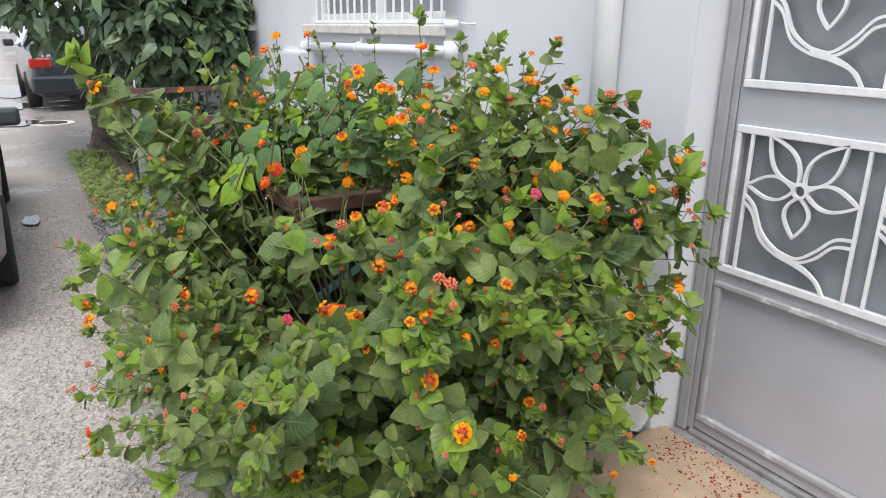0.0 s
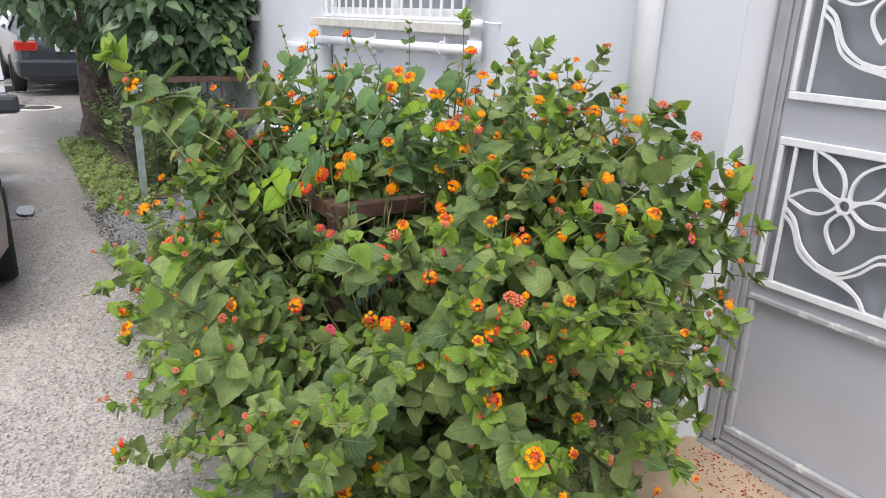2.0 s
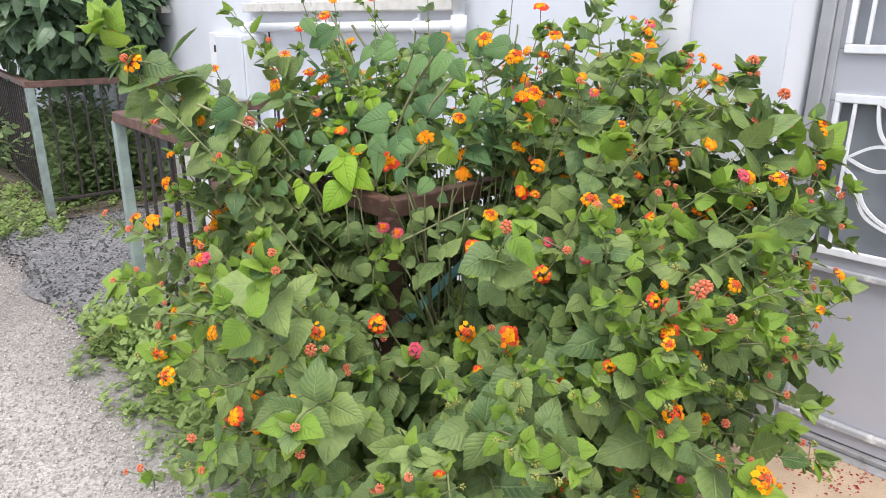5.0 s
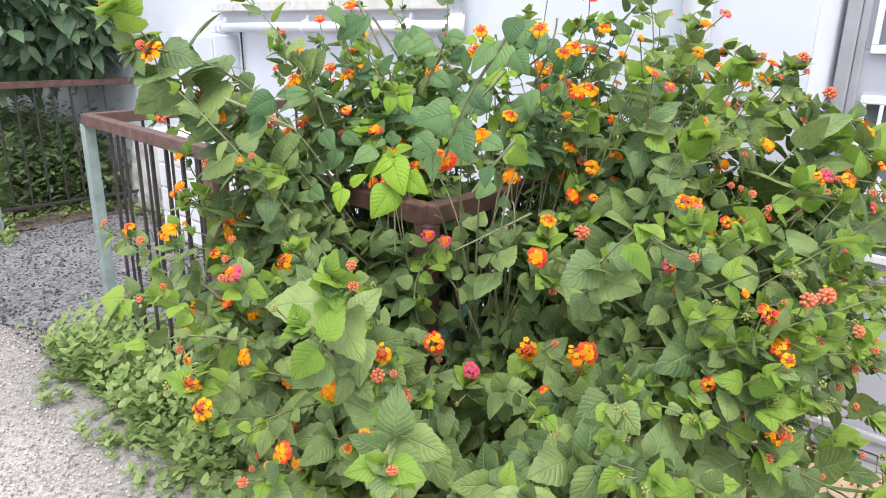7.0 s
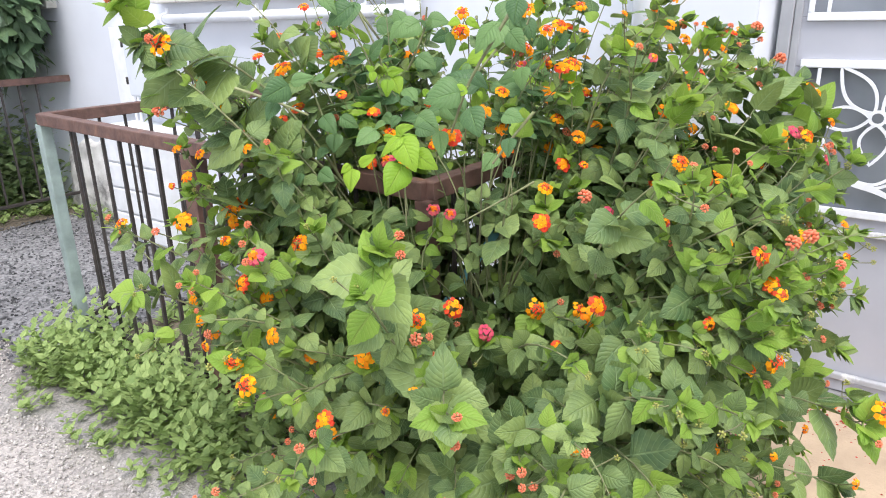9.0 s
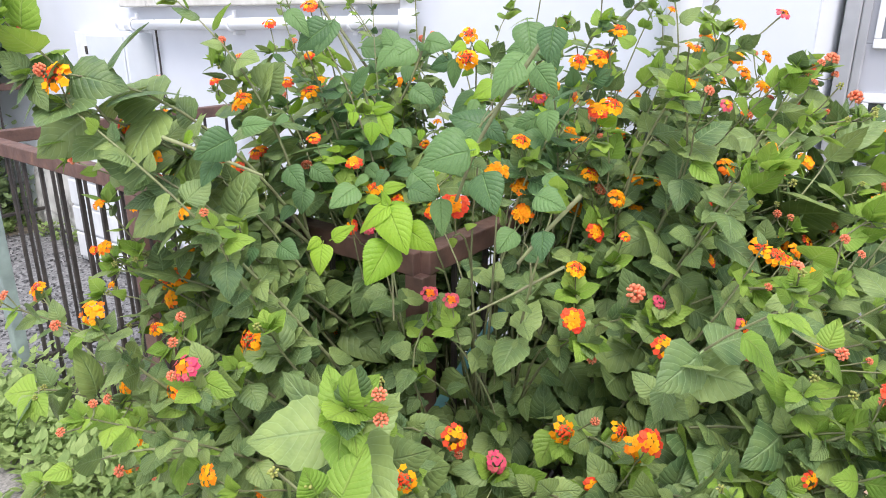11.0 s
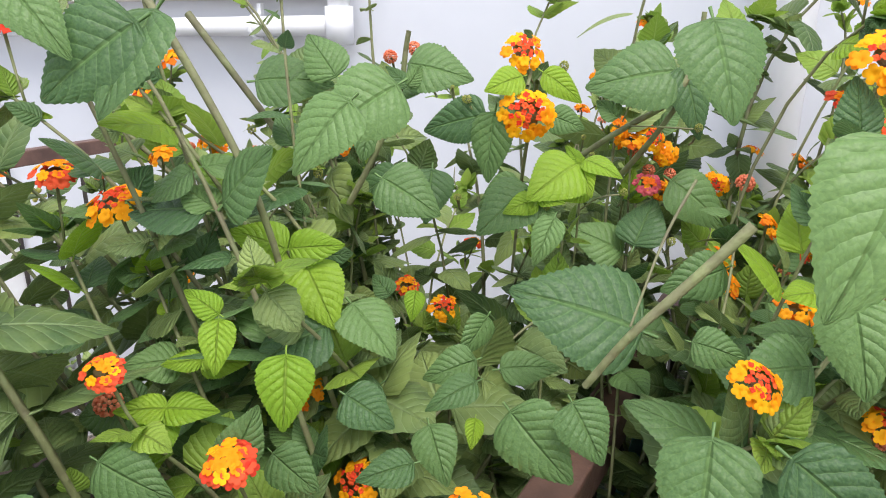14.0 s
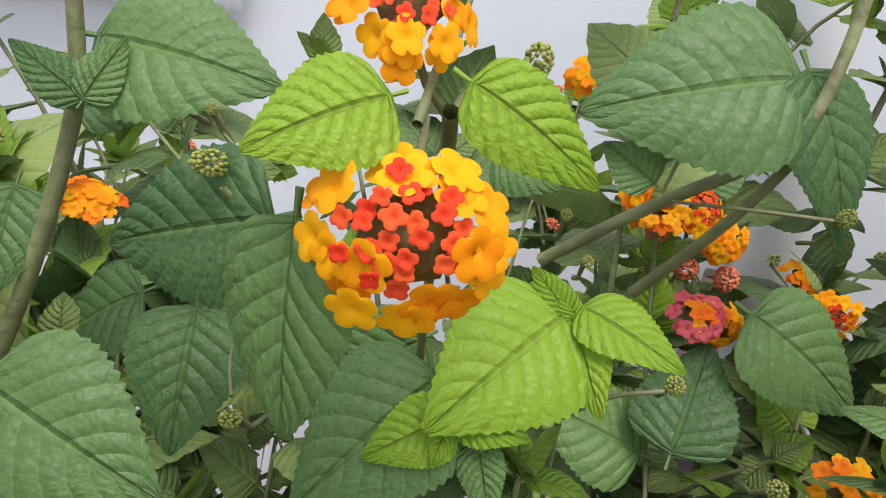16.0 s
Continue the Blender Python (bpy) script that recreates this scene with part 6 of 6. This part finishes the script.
hang_stems([(((0.843, 2.068, 1.166), (0.852, 2.077, 1.170), (0.865, 2.083, 1.179)), 0.0006),
            (((0.926, 1.957, 1.158), (0.918, 1.973, 1.156), (0.918, 1.988, 1.142)), 0.0009),
            (((0.988, 1.965, 1.238), (0.981, 1.970, 1.226), (0.980, 1.974, 1.212)), 0.0010),
            (((0.989, 1.914, 1.209), (0.987, 1.942, 1.209), (0.986, 1.971, 1.208)), 0.0009),
            (((0.877, 2.004, 1.148), (0.882, 2.006, 1.132), (0.886, 2.007, 1.113)), 0.0007),
            (((0.822, 2.047, 1.236), (0.826, 2.046, 1.231), (0.830, 2.044, 1.225)), 0.0008)])
hang_stems([(((0.910, 1.988, 1.183), (0.920, 1.989, 1.150), (0.938, 1.997, 1.085)), 0.0014),
            (((0.861, 2.104, 1.253), (0.862, 2.095, 1.248), (0.864, 2.080, 1.234)), 0.0008),
            (((0.710, 1.834, 1.202), (0.698, 1.859, 1.170), (0.688, 1.882, 1.143), (0.687, 1.904, 1.106)), 0.0030),
            (((0.755, 1.870, 1.212), (0.728, 1.879, 1.185), (0.688, 1.883, 1.146)), 0.0010),
            (((0.786, 2.299, 1.302), (0.798, 2.255, 1.244), (0.817, 2.221, 1.188), (0.843, 2.217, 1.093)), 0.0034),
            (((0.772, 2.395, 1.205), (0.789, 2.353, 1.161), (0.812, 2.323, 1.120)), 0.0026)])
hang_stems([(((0.691, 2.116, 1.148), (0.702, 2.116, 1.117), (0.728, 2.128, 1.044)), 0.0014),
            (((0.653, 2.201, 1.331), (0.657, 2.158, 1.274), (0.673, 2.119, 1.189), (0.701, 2.114, 1.057)), 0.0030),
            (((0.559, 1.703, 1.287), (0.541, 1.726, 1.240), (0.519, 1.776, 1.155), (0.514, 1.810, 1.061)), 0.0034),
            (((0.451, 1.880, 1.061), (0.451, 1.876, 0.989), (0.458, 1.881, 0.881)), 0.0022),
            (((0.273, 2.122, 1.152), (0.310, 2.040, 1.124), (0.343, 2.010, 1.102)), 0.0030),
            (((0.602, 1.680, 0.966), (0.559, 1.732, 0.928), (0.523, 1.792, 0.888)), 0.0024)])
hang_stems([(((0.389, 1.566, 1.131), (0.378, 1.600, 1.087), (0.372, 1.628, 1.048)), 0.0026)])

# slender tips that fill out the top
for x, y, z in ((1.14, 1.78, 1.32), (1.20, 1.90, 1.30), (1.24, 1.70, 1.27), (1.30, 1.82, 1.31), (1.16, 2.12, 1.32), (1.34, 1.66, 1.24), (1.12, 1.66, 1.30), (1.26, 2.02, 1.30), (1.00, 1.70, 1.36), (0.86, 2.36, 1.36), (0.96, 2.42, 1.33), (0.74, 2.40, 1.33), (1.05, 1.62, 1.28)):
    p = np.array((x, y, z))
    shoot(np.array((x * 0.6 + 0.4, y * 0.6 + 0.78, 0.92)), p, np.array((0.0, 0.0, 0.03)), [(("yellow", "orange", "bud")[int(rng.integers(0, 3))], p + rng.normal(0, 0.012, 3), rng.uniform(0.018, 0.03))], bare=0.1, length=0.048, spacing=0.030, r0=0.0022, fresh=0.45)


def finish_leaves(items, shapes, mat, name, label):
    for k, o, R, s in items:
        if "mesh" not in unit_stem.setdefault((name, k), {}):
            unit_stem[name, k]["mesh"] = array_mesh(name, shapes[k][0], shapes[k][1], mat, shapes[k][2])
        ob = new(name, unit_stem[name, k]["mesh"])
        ob.parent = bush
        ob.matrix_local = matrix_of(o, R, s)


finish_leaves(near_leaves, FINE, M_LEAF, "leaf", "")
finish_leaves(near_young, FINE, M_YOUNG, "young_leaf", "")
for items, shapes, mat, name in ((far_leaves, COARSE, M_LEAF_FAR, "foliage"), (far_young, COARSE, M_YOUNG_FAR, "young_foliage"), (mid_leaves, MEDIUM, M_LEAF_FAR, "foliage"), (mid_young, MEDIUM, M_YOUNG_FAR, "young_foliage")):
    ob = new(name, scatter(name, shapes, items, mat))
    ob.parent = bush
    ob["kind"] = "stuff"

# ---------------------------------------------------------------- tree by the road
tree = thing("tree", (0, 0, 0), "broad-leaved evergreen tree with a thick gnarled trunk", "tree")
bm = bmesh.new()
tube(bm, [(1.05, 9.1, -0.1), (1.04, 9.08, 0.25), (1.02, 9.05, 0.8), (1.05, 9.0, 1.5), (1.1, 8.9, 2.2)], [0.36, 0.28, 0.24, 0.22, 0.18], 18)
bmesh.ops.subdivide_edges(bm, edges=bm.edges, cuts=2, use_grid_fill=True)
for v in bm.verts:
    v.co += Vector((v.co.x - 1.05, v.co.y - 9.05, 0)).normalized() * 0.05 * noise.noise(v.co * 4.0) if v.co.z < 2.1 else Vector()
part("trunk", bm, M_BARK, tree, "", True)
BOUGHS = [((1.1, 8.9, 2.0), (0.2, 7.6, 2.7)), ((1.08, 8.95, 1.8), (1.4, 7.2, 2.6)), ((1.1, 8.9, 2.1), (0.6, 10.2, 2.9)), ((1.1, 8.9, 2.1), (1.5, 6.6, 2.2)), ((1.05, 8.95, 1.7), (0.1, 8.6, 2.2))]
for a, b in BOUGHS:
    m = ((a[0] + b[0]) / 2, (a[1] + b[1]) / 2, (a[2] + b[2]) / 2 + 0.15)
    part("limb", tube(bmesh.new(), [a, m, b], [0.10, 0.07, 0.03], 10), M_BARK, tree, "", True)
items = []
for cx, cy, cz, rx, ry, rz, n in ((0.75, 8.3, 1.92, 1.15, 1.2, 0.95, 3000), (1.22, 6.55, 1.72, 0.58, 0.82, 0.86, 2300), (1.48, 6.02, 1.42, 0.26, 0.34, 0.42, 620), (0.5, 9.6, 2.2, 1.2, 1.0, 0.9, 1200)):
    for _ in range(n):
        v = rng.normal(0, 1, 3)
        v = v / np.linalg.norm(v) * rng.uniform(0.72, 1.05) * (1 + 0.18 * noise.noise(Vector(v) * 2.2 + Vector((cx, cy, 0)) * 3))
        p = np.array((cx, cy, cz)) + v * np.array((rx, ry, rz))
        if p[0] > WALL_X - 0.07 or (p[2] - 1.4) * 8 / p[1] < -0.10 - (p[0] * 8 / p[1] - 0.285) * 0.7 + rng.normal(0, 0.03):
            continue
        d = v * 0.7 + rng.normal(0, 0.6, 3) + np.array((0, 0, -0.25))
        items.append((int(rng.integers(0, 3)), p, frame_of(d, np.array((0, 0, 1.0)) + v * 0.8 + rng.normal(0, 0.3, 3)), rng.uniform(0.105, 0.175)))
ob = new("crown", scatter("crown", TREELEAF, items, M_TREELEAF))
ob.parent = tree
ob["kind"] = "stuff"


# ---------------------------------------------------------------- weeds, undergrowth and litter
def undergrowth(name, label, lo, hi, height, count, size, seed, per=9, mat=M_WEED):
    r = np.random.default_rng(seed)
    items = []
    for _ in range(count):
        x, y = r.uniform(lo[0], hi[0]), r.uniform(lo[1], hi[1])
        top = height * (0.45 + 0.55 * abs(noise.noise((x * 3, y * 3, seed)))) * r.uniform(0.6, 1.2)
        lean = r.normal(0, 0.25, 2)
        for k in range(per):
            t = (k + 0.5) / per
            p = np.array((x + lean[0] * top * t, y + lean[1] * top * t, 0.01 + top * t))
            a = k * 2.4 + r.uniform(0, 1)
            d = np.array((math.cos(a), math.sin(a), 0.7))
            items.append((int(r.integers(0, 3)), p, frame_of(d, np.array((0, 0, 1.0)) + r.normal(0, 0.25, 3)), size * r.uniform(0.6, 1.2)))
    me = scatter(name, SMALL, items, mat)
    return tagged(new(name, me), label, "weeds", "", "stuff")


undergrowth("weeds", "leafy green weeds along the foot of the railing", (0.36, 2.35), (0.62, 3.75), 0.36, 500, 0.038, 21)
undergrowth("weeds", "low weeds straggling over the dusty strip", (0.22, 2.2), (0.45, 3.6), 0.07, 120, 0.03, 22, 6)
undergrowth("weeds", "low weeds before the tree bed", (0.42, 5.4), (0.80, 8.6), 0.13, 420, 0.035, 23)
undergrowth("weeds", "low weeds inside the tree bed", (0.82, 5.85), (1.72, 7.0), 0.10, 300, 0.035, 24)
undergrowth("undergrowth", "dense dark shrubs under the tree", (0.92, 6.0), (1.7, 8.6), 1.0, 520, 0.075, 25, 16, M_SHRUB)
undergrowth("weeds", "sparse weeds at the foot of the wall", (1.55, 3.9), (1.74, 5.7), 0.14, 60, 0.04, 26)
undergrowth("weeds", "leafy weeds in the railed bed", (0.66, 2.5), (1.2, 3.7), 0.12, 120, 0.04, 27)


bm = bmesh.new()
bmesh.ops.create_grid(bm, x_segments=34, y_segments=26, size=0.5)
for v in bm.verts:
    u, w = v.co.x + 0.5, v.co.y + 0.5
    y, z = 4.99 + u * 0.95, w * (0.50 + 0.10 * noise.noise((u * 5, 3.0, 1.0)))
    lump = 0.5 + 0.5 * noise.noise((y * 5, z * 6, 4.0)) + 0.25 * noise.noise((y * 14, z * 14, 1.0))
    v.co = Vector((1.748 - (0.02 + 0.09 * max(0, lump) * (1 - w) ** 0.6) * (1 if 0 < w < 1 and 0 < u < 1 else 0), y, 0.01 + z))
tagged(mesh_object("trim_plinth", bm, M_PLASTER, True), "broken and patched white plaster at the foot of the wall", "plaster", "", "structure")


def litter(name, label, lo, hi, z, count, size, mat, seed, thick=0.3, category="litter", fade=1.0):
    """Many small bits lying on the ground."""
    r = np.random.default_rng(seed)
    V, F, base = [], [], 0
    cube = np.array([(-1, -1, -1), (1, -1, -1), (1, 1, -1), (-1, 1, -1), (-0.7, -0.7, 1), (0.7, -0.7, 1), (0.7, 0.7, 1), (-0.7, 0.7, 1)]) * 0.5
    quads = np.array([(4, 5, 6, 7), (0, 1, 5, 4), (1, 2, 6, 5), (2, 3, 7, 6), (3, 0, 4, 7)])
    for _ in range(count):
        s = size * r.uniform(0.4, 1.3)
        a = r.uniform(0, 6.28)
        R = np.array(((math.cos(a), math.sin(a), 0), (-math.sin(a), math.cos(a), 0), (0, 0, 1)))
        p = np.array((r.uniform(lo[0], hi[0]), r.uniform(lo[1], hi[1]), z))
        if fade > 1:
            p = np.array((hi[0] - abs(r.normal(0, 0.62)), r.normal(3.2, 1.7), z))
        V.append((cube * np.array((s, s * r.uniform(0.5, 1), s * thick))) @ R + p)
        F.append(quads + base)
        base += 8
    return tagged(new(name, array_mesh(name, np.concatenate(V), np.concatenate(F), mat, None, False)), label, category, "", "stuff")


M_DARKPEB = petal_material("dark_pebble", (0.07, 0.07, 0.072), (0.26, 0.26, 0.265))
M_PEBBLE = petal_material("pale_pebble", (0.42, 0.395, 0.37), (0.72, 0.68, 0.64))
litter("gravel", "loose pale pebbles over the road edge", (-0.7, 1.4), (0.55, 9.5), 0.0, 12000, 0.0075, M_PEBBLE, 31, 0.6, "gravel", 1.9)
litter("gravel", "dark loose gravel in the passage", (0.35, 3.6), (1.7, 5.8), 0.024, 5000, 0.011, M_DARKPEB, 34, 0.6, "gravel")
litter("fallen_petals", "red fallen petals on the concrete", (1.05, 0.6), (1.82, 1.5), 0.032, 240, 0.0062, M_PETALFALL, 32, 0.15, "petals")
litter("fallen_petals", "drift of red petals at the door sill", (1.62, 1.1), (1.80, 1.45), 0.033, 220, 0.0062, M_PETALFALL, 33, 0.2, "petals")
